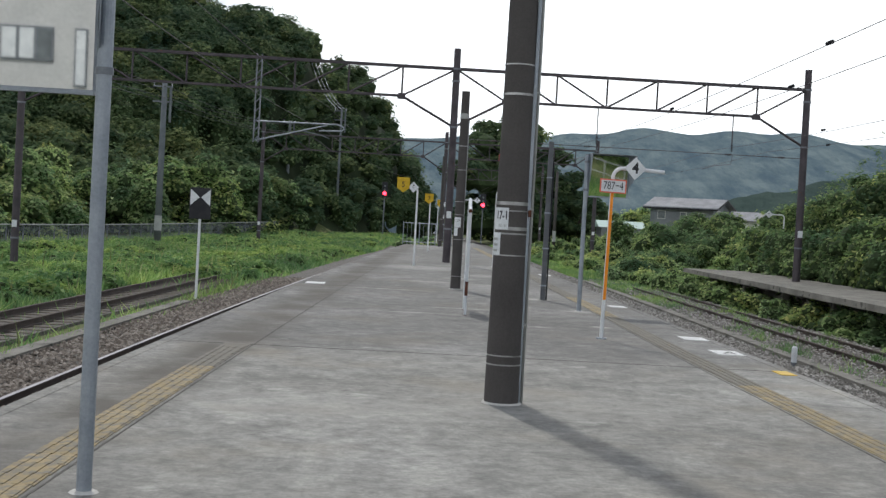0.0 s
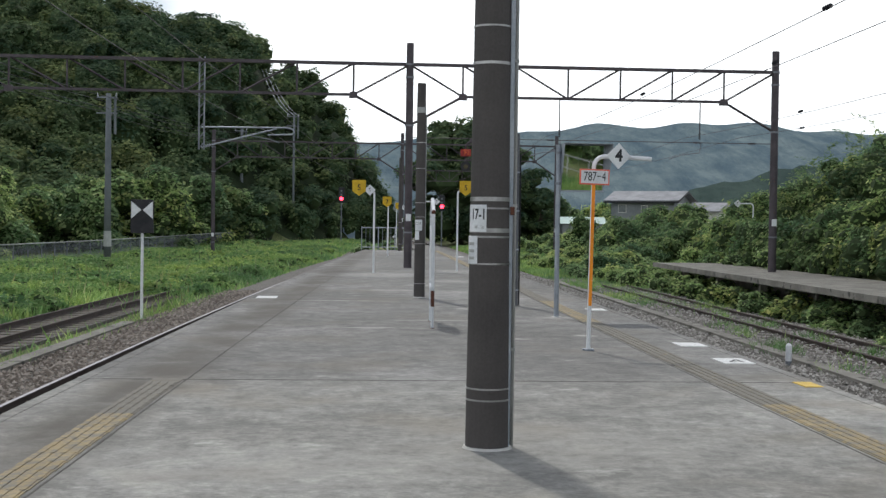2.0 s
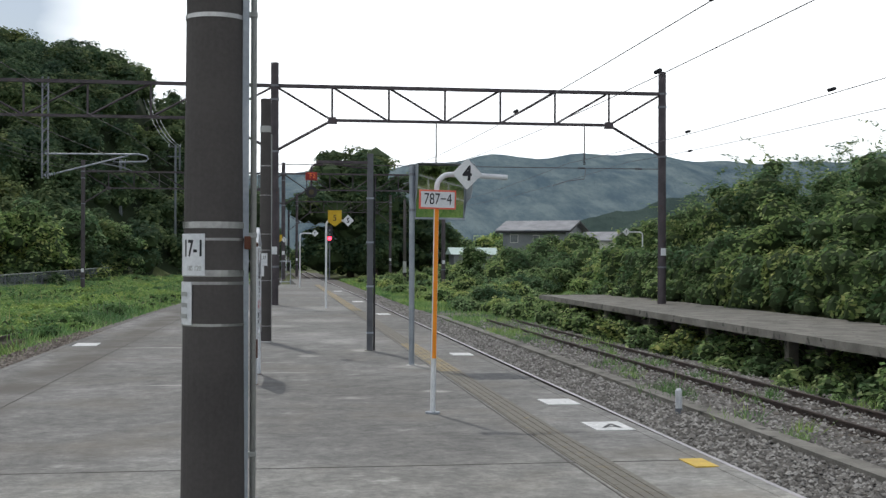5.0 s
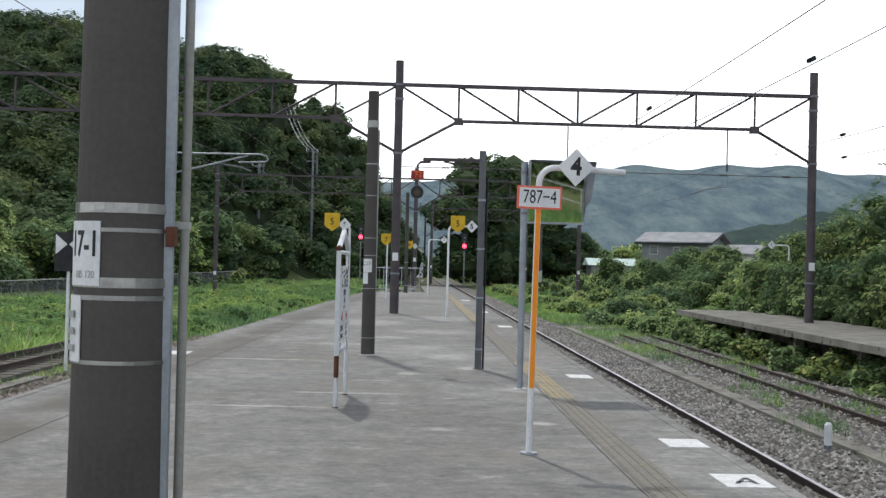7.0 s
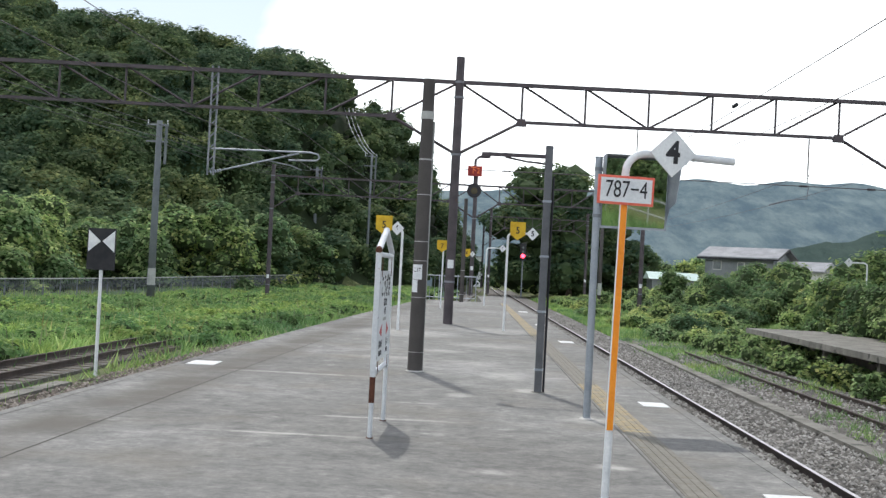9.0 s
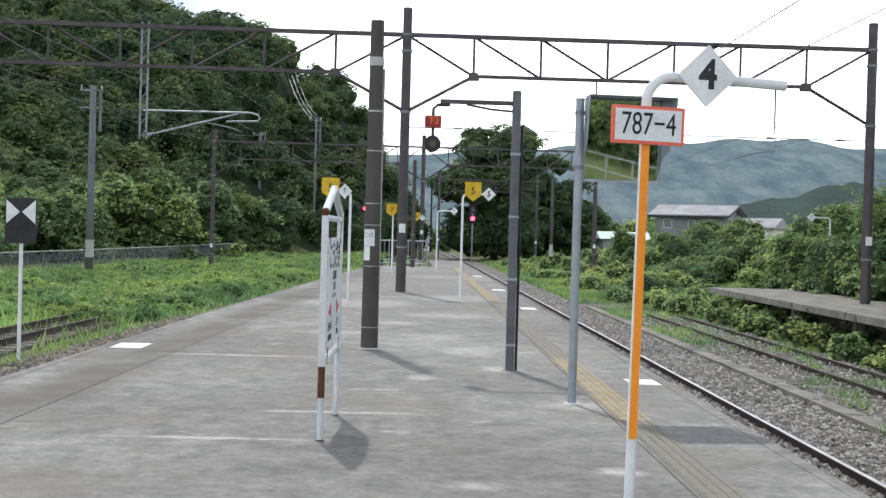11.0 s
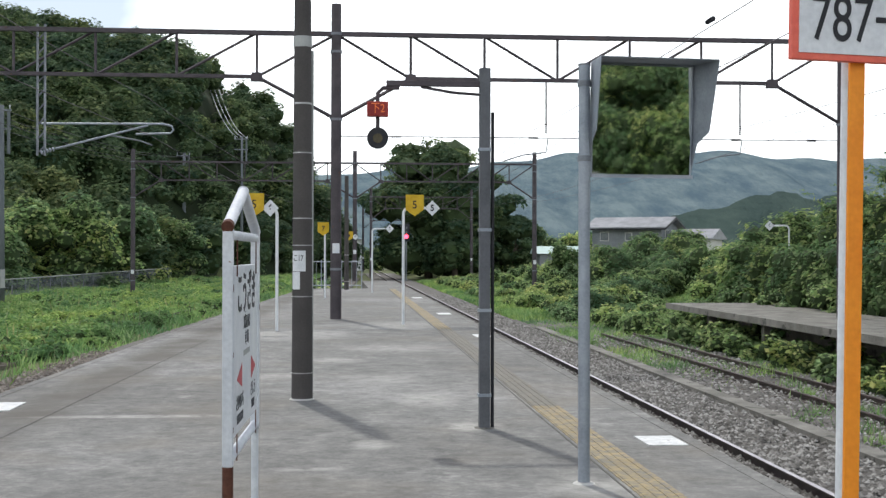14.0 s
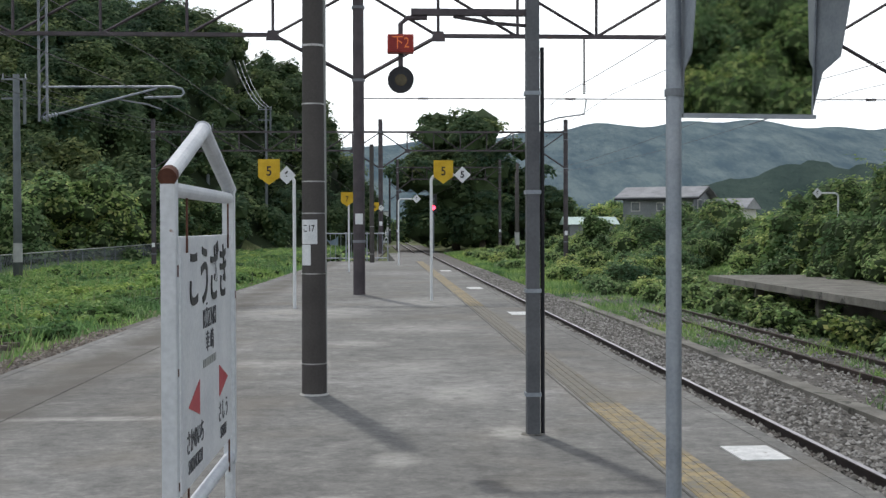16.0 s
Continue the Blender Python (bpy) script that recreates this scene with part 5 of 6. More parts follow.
# ---- distance ----
def mountain(name, x0, x1, y, depth, prof, material, label, seed):
    """A ridge of forested mountains with folded flanks, from a rough profile of heights."""
    bm = bmesh.new()
    nx, ny = 120, 14
    grid = []
    for j in range(ny + 1):
        row = []
        for i in range(nx + 1):
            u, v = i / nx, j / ny
            x = x0 + (x1 - x0) * u
            top = float(np.interp(u, np.linspace(0, 1, len(prof)), prof))
            top *= 1 + 0.10 * noise.noise((x * 9 / abs(x1 - x0) * 3, seed, 0)) + 0.035 * noise.noise((x * 40 / abs(x1 - x0) * 3, seed, 3))
            fold = 0.25 * noise.noise((x * 0.012 + seed, v * 2.5, 1)) + 0.12 * noise.noise((x * 0.03 + seed, v * 6, 5))
            z = top * (v ** 0.85) * (1 + fold * (1 - v))
            row.append(bm.verts.new((x, y + depth * v, LAND_Z - 2 + z)))
        grid.append(row)
    for a, b in zip(grid, grid[1:]):
        for k in range(nx):
            bm.faces.new((a[k], a[k + 1], b[k + 1], b[k]))
    tagged(part(name, bm, material, None, label, smooth=True), "", "mountain", "", "structure")


mountain("backdrop_mountains", -500, 1500, 1300, 500, [100, 105, 100, 112, 125, 138, 150, 150, 140, 150, 160, 150, 165, 170], MOUNTAIN, "forested mountains in the distance, haze put into their colour", 2.0)
mountain("backdrop_foothill", 92, 420, 420, 80, [0, 20, 29, 27, 30, 31, 33, 36, 40], FOOTHILL, "dark wooded foothill behind the houses", 7.0)
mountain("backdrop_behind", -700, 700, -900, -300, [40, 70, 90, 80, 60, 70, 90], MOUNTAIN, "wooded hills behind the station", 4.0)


# ---- woods on the hill ----
def hill_woods():
    rng = np.random.default_rng(5)
    boughs, hearts, cells = [], [], {}
    for k in range(14000):
        x, y = rng.uniform(-95, 5), rng.uniform(84, 188)
        h = hill_height(x, y)
        if h < 0.5 or (x < -60 and y < 100):
            continue
        key = (int(x // 2.9), int(y // 3.1))
        if key in cells:
            continue
        cells[key] = 1
        r = rng.uniform(1.5, 2.9) if x < -16 else rng.uniform(1.1, 1.9)
        tall = rng.uniform(3.0, 5.1)
        c = np.array([x, y, LAND_Z + h + tall - r * 0.9])
        hearts.append((*c, r, r, r * 0.85))
        hearts.append((x, y - 0.3, LAND_Z + h + tall * 0.3, r * 0.8, r * 0.8, r))
        boughs.append((x, y - 0.3, LAND_Z + h + tall * 0.3, r * 0.85, r * 0.85, r))
        # each crown is a heap of rounded boughs, built only on the camera's side
        for j in range(8):
            a, up = rng.uniform(-2.6, -0.5), rng.uniform(-0.15, 1.0)
            flat = math.sqrt(max(0.0, 1 - up * up))
            q = r * rng.uniform(0.34, 0.56)
            boughs.append((c[0] + r * 0.78 * flat * math.cos(a), c[1] + r * 0.78 * flat * math.sin(a), c[2] + r * 0.72 * up, q * 1.15, q * 1.15, q * 0.8))
    V = clump_leaves(rng, boughs, 7.5, 0.185, 0.85, True, 0.25, 0.3)
    stuff("hill_woods", quad_mesh("hill_woods", V, WOODS), "dense dark green broadleaf woods covering the hill", "woods")
    # dark cores show the shade between the boughs by their colour
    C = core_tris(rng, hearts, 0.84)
    stuff("hill_woods_inside", quad_mesh("hill_woods_inside", C, SHADE_CORE, 3), "dark cores that stand for shade inside the woods", "woods")


hill_woods()


def thicket(name, clumps, density, size, material, label, seed, slim=0.6, inside=0.77):
    rng = np.random.default_rng(seed)
    stuff(name, quad_mesh(name, clump_leaves(rng, clumps, density, size, slim), material), label, "thicket")
    # cores coloured as shade close the gaps between the leaves
    stuff(name + "_inside", quad_mesh(name + "_inside", core_tris(rng, clumps, inside), SHADE_CORE, 3), "dark cores that stand for shade in " + label, "thicket")


def mound(rng, cl, x, y, z, w, h, n, lo=0.35, hi=0.75):
    """A bush built of many small clumps heaped into an uneven mound."""
    for k in range(n):
        a, q = rng.uniform(0, 6.28), math.sqrt(rng.random())
        t = rng.random() ** 0.7
        reach = w * math.sqrt(max(0.05, 1 - 0.8 * t * t))
        r = rng.uniform(lo, hi)
        cl.append((x + q * reach * math.cos(a), y + q * reach * math.sin(a), z + h * t * rng.uniform(0.85, 1.1), r * 1.15, r * 1.15, r * rng.uniform(0.8, 1.15)))


def left_thicket():
    rng = np.random.default_rng(11)
    cl = []
    for k in range(64):
        y = rng.uniform(70, 156)
        line = -22 + 0.155 * (y - 56)
        off = rng.uniform(3.6, 14)
        x = line - off
        h = rng.uniform(1.2, 3.4) + 0.22 * off
        if y < 92 and x > -24:
            h *= 0.55
        mound(rng, cl, x, y, LAND_Z + 0.54 * fade(70, 150, y), rng.uniform(1.5, 2.8), h, 20, 0.5, 1.05)
    for x, y, h in ((-15.5, 106, 5.4), (-12.5, 108, 5.6), (-10.2, 116, 5.2), (-8.4, 128, 4.6), (-6.6, 138, 3.8), (-18.5, 108, 5.0), (-5.2, 148, 3.4)):
        mound(rng, cl, x - 3.2, y, LAND_Z + 0.4, 2.7, h * 1.08, 36, 0.55, 1.1)
    thicket("vine_thicket", cl, 11, 0.17, KUDZU, "bright green vine-covered bushes beyond the fence", 12)


left_thicket()


def bank_thicket():
    rng = np.random.default_rng(21)
    near, far = [], []
    for k in range(190):
        y = rng.uniform(-46, 62)
        x = 18.2 + abs(rng.normal(0, 1)) * 7
        mound(rng, near, x, y, land(x, y) - 0.2, rng.uniform(0.9, 2.0), rng.uniform(1.0, 2.7) + 0.5 * fade(20, 34, y) * fade(62, 46, y), 13, 0.3, 0.75)
    for k in range(60):
        y = rng.uniform(62, 122)
        x = 17.5 + 0.06 * (y - 57) + abs(rng.normal(0, 1)) * 9
        mound(rng, far, x, y, land(x, y) - 0.2, rng.uniform(1.2, 2.4), rng.uniform(1.0, 2.6) + 0.9 * fade(85, 110, y), 12, 0.45, 0.9)
    # hedge of vines along the back of the disused platform
    for y in np.arange(-20, 58, 0.42):
        for z in (0.25, 0.8, 1.3):
            r = rng.uniform(0.28, 0.5)
            near.append((17.15 + rng.normal(0, 0.16) + 0.12 * z, y + rng.normal(0, 0.2), z + rng.uniform(-0.15, 0.25), r, r * 1.1, r * rng.uniform(0.9, 1.4)))
    thicket("bank_thicket", near, 24, 0.10, BAMBOO, "overgrown bank of vines and bamboo behind the disused platform", 22, 0.5)
    thicket("far_bank_thicket", far, 14, 0.145, BAMBOO, "overgrown scrub farther along the bank", 23, 0.5)
    # arching sprays of bamboo over the bank
    P, sprays = [], 320
    for k in range(sprays):
        y, x = rng.uniform(-18, 70), 19 + abs(rng.normal(0, 1)) * 6
        z0, a, hh = land(x, y) + rng.uniform(1.0, 2.4), rng.uniform(0, 6.28), rng.uniform(0.8, 1.9)
        t = rng.random(70)
        P.append(np.stack([x + np.cos(a) * t * t * hh * 0.8 + rng.normal(0, 0.10, 70), y + np.sin(a) * t * t * hh * 0.8 + rng.normal(0, 0.10, 70), z0 + hh * (t - 0.45 * t * t) * 1.5], 1))
    P = np.concatenate(P)
    N = np.tile(np.array([0.2, -0.4, 0.5]), (len(P), 1))
    stuff("bamboo_sprays", quad_mesh("bamboo_sprays", leaf_quads(rng, P, N, 0.13, 0.22), BAMBOO), "arching sprays of bamboo leaves over the bank", "bamboo")


bank_thicket()


def right_scrub():
    rng = np.random.default_rng(31)
    cl = []
    for k in range(150):
        y = rng.uniform(47, 128)
        lo = 10.8 + swing(y) + 2.0 * fade(85, 47, y)
        off = rng.uniform(0, 1) ** 1.2 * (11 + 0.05 * (y - 46))
        h = rng.uniform(0.25, 0.6) + 0.13 * off
        mound(rng, cl, lo + off, y, land(lo + off, y) - 0.1, rng.uniform(0.6, 1.4), h, 8, 0.22, 0.5)
    # weeds under and before the disused platform
    for k in range(260):
        y = rng.uniform(9, 59)
        mound(rng, cl, rng.uniform(12.7, 14.9), y, LAND_Z, rng.uniform(0.2, 0.55), rng.uniform(0.2, 0.85), 5, 0.1, 0.26)
    thicket("track_scrub", cl, 44, 0.075, KUDZU, "low green weeds and creepers beside the old siding", 32, 0.6, 0.72)


right_scrub()


# ---- trees beyond the end of the platform ----
def tree(x, y, z, h, spread, label, seed, density=9):
    t = thing("tree", x, y, z, label, "tree", "trees at the line's end")
    rng = np.random.default_rng(seed)
    bm = bmesh.new()
    pts = [Vector((rng.normal(0, 0.12) * k, rng.normal(0, 0.12) * k, h * 0.62 * k / 5 - 0.3)) for k in range(6)]
    for k in range(5):
        rod(bm, pts[k], pts[k + 1], 0.42 * (1 - k * 0.14), 0.42 * (1 - (k + 1) * 0.14), 9)
    part("trunk", bm, BARK, t)
    cl = []
    for k in range(int(34 * spread / 4)):
        a, q, v = rng.uniform(0, 6.28), math.sqrt(rng.random()), rng.uniform(0, 1)
        wide = spread * (0.55 + 0.6 * math.sin(math.pi * min(1, v * 0.85 + 0.12)))
        r = rng.uniform(0.9, 1.8) * spread / 4.5
        p = (q * wide * math.cos(a) * 0.8, q * wide * math.sin(a) * 0.8, h * (0.08 + 0.82 * v))
        cl.append((*p, r * 1.15, r * 1.15, r))
        if k < 9:
            bm = bmesh.new()
            rod(bm, pts[2 + k % 3], Vector(p), 0.13, 0.04, 6)
            part("limb", bm, BARK, t)
    boughs = []
    for x0, y0, z0, rx, ry, rz in cl:
        for j in range(6):
            d = rng.normal(0, 1, 3)
            d /= np.linalg.norm(d)
            d[2] = abs(d[2]) * 0.9 - 0.2
            q = rx * rng.uniform(0.36, 0.58)
            boughs.append((x0 + d[0] * rx * 0.75, y0 + d[1] * ry * 0.75, z0 + d[2] * rz * 0.75, q * 1.1, q * 1.1, q * 0.8))
    part("crown", quad_mesh("crown", clump_leaves(rng, boughs, density, 0.2, 0.8, True), WOODS), WOODS, t)
    # the crown's inner shade is a dark-coloured core
    part("crown_inside", quad_mesh("crown_inside", core_tris(rng, cl, 0.74), SHADE_CORE, 3), SHADE_CORE, t)


tree(13.2, 158, -0.8, 15.8, 6.6, "large dark broadleaf tree beyond the platform's end", 41)
tree(13.6, 166, -0.8, 11.0, 2.8, "dark broadleaf tree beside the curve", 42)
tree(18.5, 160, -0.8, 12.5, 5.0, "dark broadleaf tree behind the scrub", 43)
tree(22.5, 156, -0.8, 7.0, 3.6, "smaller green tree behind the scrub", 44)
tree(15.5, 152, -0.8, 6.0, 3.4, "lower bushy tree in front of a larger one", 45)


def end_bushes():
    rng = np.random.default_rng(47)
    cl = []
    for k in range(30):
        x = rng.uniform(14, 48)
        mound(rng, cl, x, rng.uniform(166, 190), -0.8, 2.6, rng.uniform(2.2, 4.6), 18, 0.7, 1.3)
    for k in range(14):
        y = rng.uniform(168, 205)
        mound(rng, cl, rng.choice([main_left(y) - 4.5, main_right(y) + 4.0]) + rng.normal(0, 1.0), y, -0.8, 1.4, rng.uniform(0.5, 1.3), 12, 0.35, 0.6)
    for k in range(16):
        mound(rng, cl, rng.uniform(-8, 40), rng.uniform(228, 245), -0.8, 3.2, rng.uniform(2.5, 5.0), 14, 0.9, 1.6)
    for k in range(10):
        mound(rng, cl, rng.uniform(0.9, 3.0), rng.uniform(77, 90), -1.1, 0.5, rng.uniform(0.7, 1.6), 7, 0.25, 0.45)
    thicket("line_end_bushes", cl, 9, 0.2, KUDZU, "green bushes where the line curves away", 48)


end_bushes()


# ---- grass ----
def field_grass():
    rng = np.random.default_rng(51)
    n = 210000
    y = 18 + 135 * rng.random(n) ** 1.5
    near = np.array([left_edge(v) - 3.9 + 0.55 * fade(18, 30, v) for v in np.linspace(0, 200, 401)])
    right = np.interp(y, np.linspace(0, 200, 401), near)
    left = -22 + 0.155 * (y - 56) - 3
    u = rng.random(n)
    x = right + (left - right) * u
    old = np.abs(x - (-6.85 + 0.044 * (y - 27) - 0.55))
    bare = (old < 1.3) & (y < 47) & (rng.random(n) < 0.965)
    strip = (x > right - 1.3) & (rng.random(n) < 0.75)
    keep = ~(bare | strip)
    x, y = x[keep], y[keep]
    tall = np.array([0.5 + 0.5 * noise.noise((a * 0.22, b * 0.16, 4)) for a, b in zip(x, y)])
    rise = np.array([0.54 * fade(70, 150, b) for b in y])
    P = np.stack([x, y, LAND_Z + rise - 0.02], 1)
    stuff("field_grass", quad_mesh("field_grass", blades(rng, P, 0.12 + 0.42 * tall, 0.013 + 0.0003 * y, 0.5), GRASS, 3), "lush tall green grass filling the field", "grass")
    m = rng.random(len(P)) < 0.008
    stuff("grass_heads", quad_mesh("grass_heads", blades(rng, P[m] + np.array([0, 0, 0.25]), 0.5 * np.ones(m.sum()), 0.03, 0.2), DRY_GRASS, 3), "pale seed heads in the grass", "grass")


field_grass()


def field_weeds():
    rng = np.random.default_rng(55)
    cl = []
    for k in range(1500):
        y = 20 + 110 * rng.random() ** 1.3
        a, b = left_edge(y) - 4.6, -22 + 0.155 * (y - 56) + 0.5
        x = a + (b - a) * rng.random()
        if abs(x - old_left(y)) < 1.9 and y < 48:
            continue
        mound(rng, cl, x, y, LAND_Z + 0.54 * fade(70, 150, y), rng.uniform(0.3, 1.1), rng.uniform(0.05, 0.2 + 0.5 * (0.5 + 0.5 * noise.noise((x * 0.25, y * 0.12, 2))) ** 2), 5, 0.14, 0.36)
    thicket("field_weeds", cl, 30, 0.085, GRASS, "leafy bright green weeds among the grass", 56, 0.6, 0.5)


field_weeds()


def right_grass():
    rng = np.random.default_rng(61)
    n = 90000
    y = 24 + 120 * rng.random(n) ** 1.3
    sw = np.array([swing(v) for v in y])
    x = 9.6 + sw + rng.random(n) ** 1.2 * 16
    keep = ~((y < 42) & (x < 13.2) & (rng.random(n) < 0.975)) & ~((y < 60) & (x > 13.0))
    x, y = x[keep], y[keep]
    tall = np.array([0.5 + 0.5 * noise.noise((a * 0.3, b * 0.2, 9)) for a, b in zip(x, y)])
    z = np.array([land(a, b) for a, b in zip(x, y)])
    stuff("verge_grass", quad_mesh("verge_grass", blades(rng, np.stack([x, y, z], 1), 0.08 + 0.32 * tall, 0.012 + 0.0003 * y, 0.5), GRASS, 3), "rough green grass and weeds beside the line", "grass")


right_grass()


def back_grass():
    rng = np.random.default_rng(63)
    n = 26000
    x, y = rng.uniform(13.4, 19, n), rng.uniform(-40, 7.5, n)
    z = np.array([land(a, b) for a, b in zip(x, y)])
    tall = np.array([0.5 + 0.5 * noise.noise((a * 0.4, b * 0.4, 7)) for a, b in zip(x, y)])
    stuff("bank_foot_grass", quad_mesh("bank_foot_grass", blades(rng, np.stack([x, y, z], 1), 0.2 + 0.6 * tall, 0.02, 0.4), GRASS, 3), "tall grass at the foot of the bank", "grass")


back_grass()


def siding_tufts():
    rng = np.random.default_rng(66)
    P = []
    for k in range(60):
        y = rng.uniform(16, 57)
        x = rng.choice([9.75, 10.2, 11.5, 12.5]) + rng.normal(0, 0.28)
        n = int(rng.uniform(25, 90))
        s = rng.uniform(0.06, 0.22)
        P.append(np.stack([x + rng.normal(0, s, n), y + rng.normal(0, s * 1.5, n), np.full(n, BED_Z - 0.02)], 1))
    P = np.concatenate(P)
    stuff("siding_tufts", quad_mesh("siding_tufts", blades(rng, P, np.full(len(P), 0.22), 0.012, 0.5), GRASS, 3), "tufts of weeds growing through the old ballast", "weeds")


siding_tufts()


# ---- ballast stones ----
def ballast():
    rng = np.random.default_rng(71)
    octa = np.array([(1, 0, 0), (-1, 0, 0), (0, 1, 0), (0, -1, 0), (0, 0, 1), (0, 0, -1)], float)
    tri = np.array([(0, 2, 4), (2, 1, 4), (1, 3, 4), (3, 0, 4)])
    for name, f, lo, hi, y0, y1, n, label in (
        ("ballast_right", lambda v: right_edge(v), 1.75, 3.75, 10, 100, 36000, "loose grey-brown ballast stones beside the rail"),
        ("ballast_old", lambda v: 9.6, 0.0, 3.3, 14, 56, 13000, "dirty ballast stones round the rusty siding"),
        ("ballast_left", lambda v: left_edge(v), -3.7, -0.9, 8, 50, 26000, "loose grey-brown ballast stones along the platform"),
    ):
        y = y0 + (y1 - y0) * rng.random(n) ** 1.4
        x = np.array([f(v) for v in y]) + rng.uniform(lo, hi, n)
        s = rng.uniform(0.022, 0.05, (n, 1, 1)) * rng.uniform(0.6, 1.3, (n, 6, 1))
        a = rng.uniform(0, 6.28, n)
        rot = np.stack([np.stack([np.cos(a), -np.sin(a)], 1), np.stack([np.sin(a), np.cos(a)], 1)], 1)
        v = octa[None] * s * np.array([1.2, 0.9, 0.8])
        v[:, :, :2] = np.einsum("nij,nkj->nki", rot, v[:, :, :2])
        v += np.stack([x, y, BED_Z + rng.uniform(0.0, 0.045, n)], 1)[:, None, :]
        me = bpy.data.meshes.new(name)
        faces = (tri[None] + 6 * np.arange(n)[:, None, None]).reshape(-1, 3)
        V = v.reshape(-1, 3)
        me.vertices.add(len(V))
        me.vertices.foreach_set("co", V.astype(np.float32).ravel())
        me.loops.add(len(faces) * 3)
        me.loops.foreach_set("vertex_index", faces.astype(np.int32).ravel())
        me.polygons.add(len(faces))
        me.polygons.foreach_set("loop_start", np.arange(0, len(faces) * 3, 3, dtype=np.int32))
        me.update(calc_edges=True)
        me.materials.append(BROWN_STONES if name == "ballast_left" else STONES)
        stuff(name, me, label, "ballast")


ballast()


# ---- sleepers ----
def sleepers():
    bm = bmesh.new()
    box(bm, -1.0, -0.1, -0.14, 1.0, 0.1, 0.0)
    me = finish(bm, "sleeper")
    for f, y0, y1, z in ((old_right, 12, 56, RAIL_Z - 0.18), (old_left, 20, 50, RAIL_Z - 0.18), (main_right, 8, 62, RAIL_Z - 0.155), (main_left, 6, 62, RAIL_Z - 0.155)):
        row = tagged(new("sleeper_row"), "old dark sleepers under the rails", "sleepers", "", "structure")
        y = y0
        while y < y1:
            p = part("sleeper", me, SLEEPER, row)
            p.location = (f(y), y, z)
            y += 0.68


sleepers()


# ---- tactile paving ----
def tactile_line(y):
    return 4.49 + 0.012 * max(0.0, y - 16)


def tactile():
    bm = bmesh.new()
    box(bm, -0.148, -0.1498, 0.0, 0.148, 0.1498, 0.006)
    for k in range(4):
        x = -0.1125 + 0.075 * k
        box(bm, x - 0.018, -0.146, 0.006, x + 0.018, 0.146, 0.011)
    me = finish(bm, "tactile_tile")
    me.materials.append(YELLOW_TILE)
    me2 = me.copy()
    me2.materials[0] = WORN_TILE
    # tiles trodden flat, their ribs gone
    bm = bmesh.new()
    box(bm, -0.149, -0.15, 0.0, 0.149, 0.15, 0.004)
    flat = finish(bm, "tactile_tile_flat")
    flat.materials.append(WORN_TILE)
    for name, f, y0, n in (("tactile_paving_left", lambda y: left_edge(y) + 0.88, 0.6, 46), ("tactile_paving_right", tactile_line, 4.0, 290)):
        row = tagged(new(name), "faded yellow tactile paving tiles along the platform edge", "tactile paving", "", "structure")
        for k in range(n):
            y = y0 + 0.3 * k
            if y > 75:
                break
            tan = (y < 12.5 or 22 < y < 28 or y > 42) if f(10) > 0 else y < 12.0
            p = part("tactile_tile", me if tan else me2 if f(10) > 0 or y < 14 else flat, YELLOW_TILE, row)
            p.location = (f(y), y, 0.0)


tactile()


# ---- joints and repairs in the concrete ----
TAR = worn("dark_joint_filler", (0.075, 0.072, 0.066), (0.12, 0.115, 0.105), 0.95, scale=6, fine=40)


def ground_strip(name, pts, w, z, material, label):
    """A thin strip lying on the platform along a line, a little ragged in width."""
    rng = np.random.default_rng(int(1000 * abs(pts[0][0]) + 10 * abs(pts[0][1])))
    bm = bmesh.new()
    line = []
    for (xa, ya), (xb, yb) in zip(pts, pts[1:]):
        n = max(2, int(math.hypot(xb - xa, yb - ya) / 0.15))
        line += [(xa + (xb - xa) * k / n, ya + (yb - ya) * k / n) for k in range(n)]
    line.append(pts[-1])
    d = Vector((line[-1][0] - line[0][0], line[-1][1] - line[0][1])).normalized()
    rows = []
    for i, (x, y) in enumerate(line):
        taper = min(1.0, 0.25 + 0.3 * min(i, len(line) - 1 - i))
        a, b = (w / 2 * taper * rng.uniform(0.5, 1.4) for _ in range(2))
        rows.append([bm.verts.new(p) for p in ((x - d.y * a, y + d.x * a, z), (x + d.y * b, y - d.x * b, z), (x + d.y * b, y - d.x * b, 0.0), (x - d.y * a, y + d.x * a, 0.0))])
    for a, b in zip(rows, rows[1:]):
        for k in range(4):
            bm.faces.new((a[k], b[k], b[(k + 1) % 4], a[(k + 1) % 4]))
    bm.faces.new(rows[0])
    bm.faces.new(rows[-1][::-1])
    tagged(part(name, bm, material, None, label), "", "pavement joint", "", "structure")


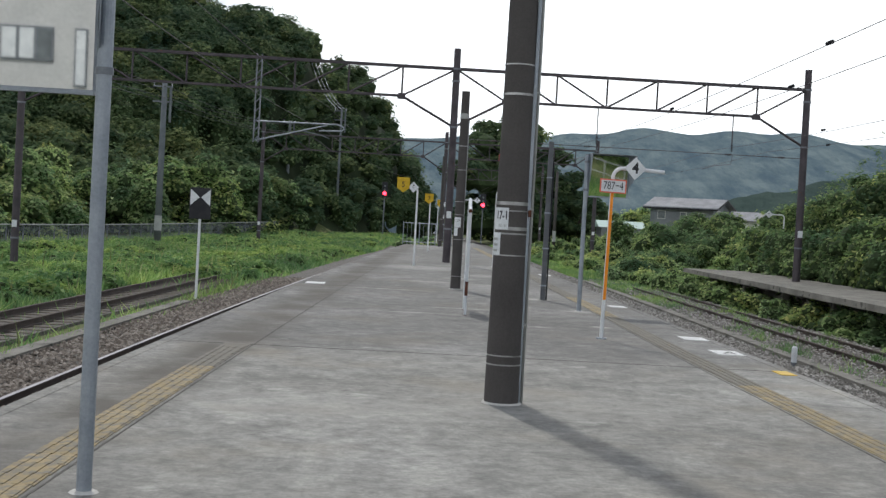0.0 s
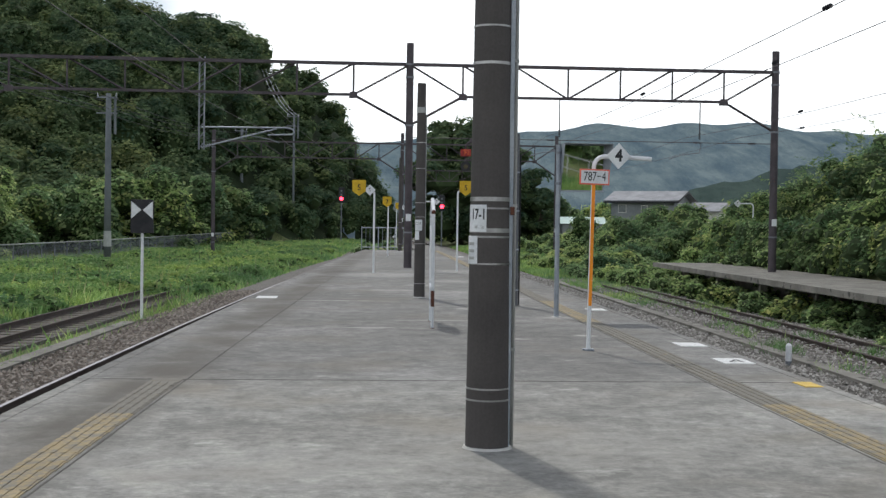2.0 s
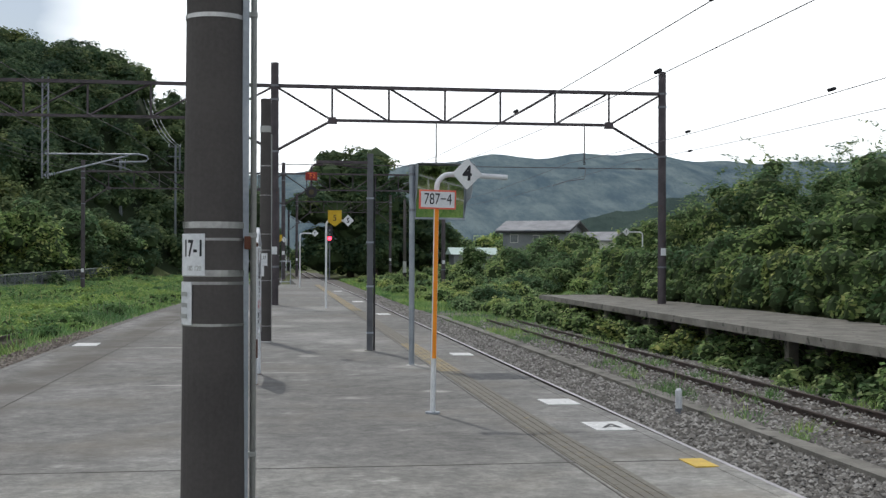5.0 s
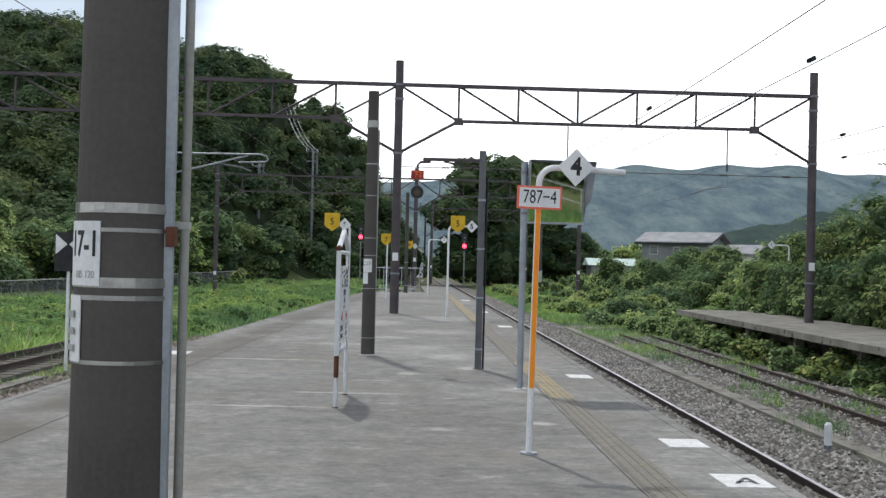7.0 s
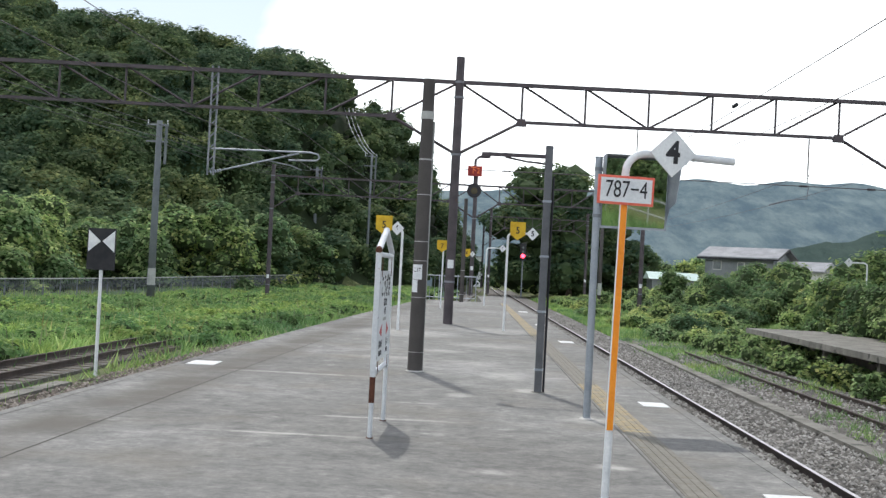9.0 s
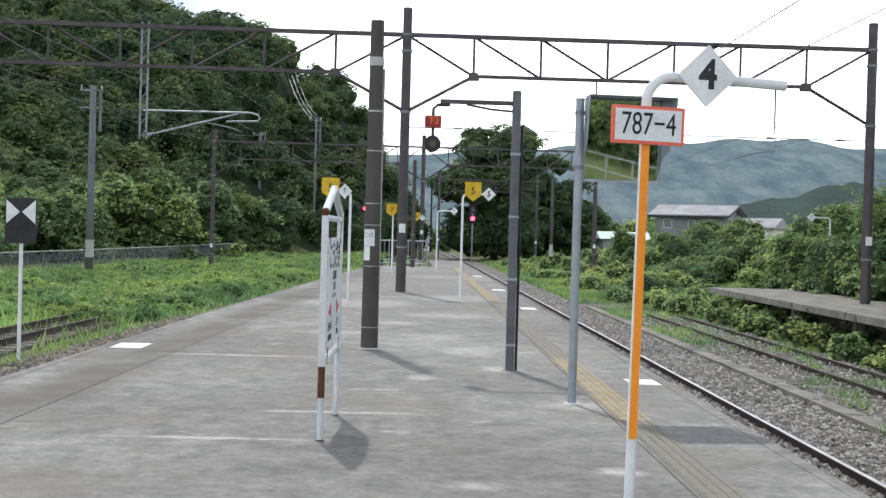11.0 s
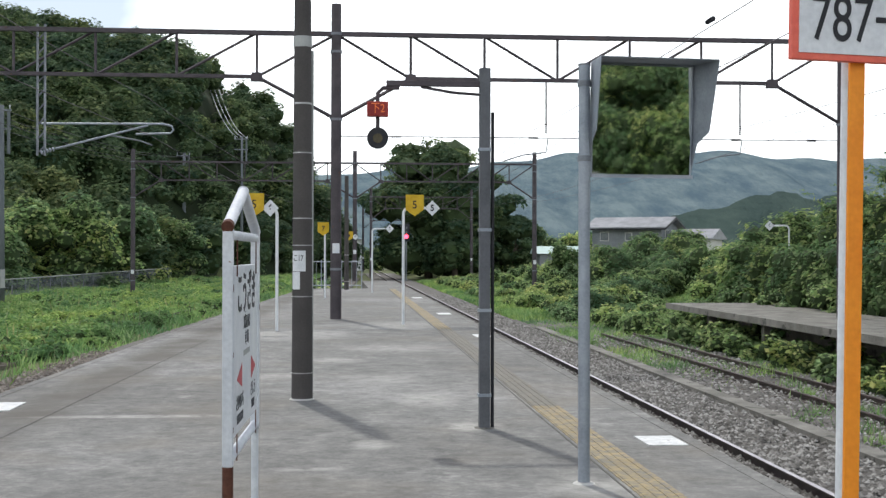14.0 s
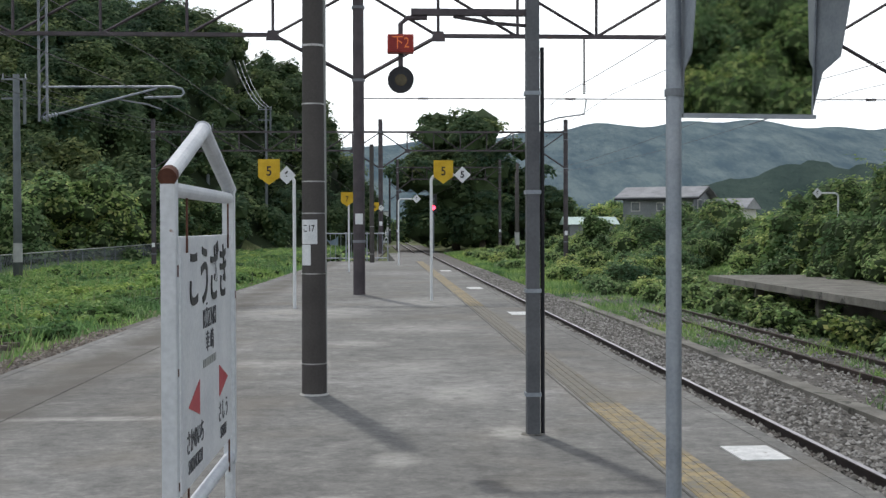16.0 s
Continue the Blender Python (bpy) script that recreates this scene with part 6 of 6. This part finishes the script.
for y in (4.6, 14.2):
    ground_strip("trim_cross_joint", [(left_edge(y) + 0.12, y), (right_edge(y) - 0.12, y)], 0.016, 0.003, TAR, "dark transverse joint in the concrete")
for f, o, last in ((left_edge, 1.065, 40), (tactile_line, -0.185, 76)):
    ground_strip("trim_long_joint", [(f(y) + o, y) for y in range(0, last, 3)], 0.016, 0.003, TAR, "dark joint line beside the tactile paving")

# ---- railing and pole near the end of the platform ----
def end_railing():
    f = tagged(new("end_railing"), "pale metal railing across the end of the platform", "railing")
    xs = [0.9 + 0.24 * k for k in range(13)]
    for k, x in enumerate(xs):
        bm = bmesh.new()
        rod(bm, (x, 75.8, 0), (x, 75.8, 1.35 if k % 4 == 0 else 1.25), 0.03 if k % 4 == 0 else 0.012, n=6)
        part("baluster", bm, GALV, f)
    for z in (1.28, 0.15):
        bm = bmesh.new()
        rod(bm, (xs[0], 75.8, z), (xs[-1], 75.8, z), 0.025, n=6)
        part("rail", bm, GALV, f)


end_railing()
pole3 = banded_pole(3.02, 73.0, 5.2, 0.11, 0.09, [(0.4, 0.02), (1.6, 0.03)], "slender concrete pole near the platform's end")


def relay_cabinet(x, y, z):
    c = thing("relay_cabinet", x, y, z, "blue-grey steel relay cabinet beside the line", "cabinet", "relay cabinets")
    blue = worn("blue_grey_paint", (0.20, 0.28, 0.36), (0.27, 0.35, 0.43), 0.6, scale=1.5)
    bm = bmesh.new()
    box(bm, -0.7, -0.35, -0.2, 0.7, 0.35, 1.6, 0.03)
    part("body", bm, blue, c)
    for s in (-1, 1):
        bm = bmesh.new()
        box(bm, min(0.02 * s, 0.66 * s), -0.37, 0.1, max(0.02 * s, 0.66 * s), -0.352, 1.5, 0.004)
        d = part("door", bm, blue, c)
        bm = bmesh.new()
        box(bm, 0.08 * s - 0.02, -0.39, 0.75, 0.08 * s + 0.02, -0.371, 0.95)
        part("handle", bm, GALV_DARK, d)


relay_cabinet(-4.0, 150, -0.65)
relay_cabinet(-0.4, 150, -0.65)
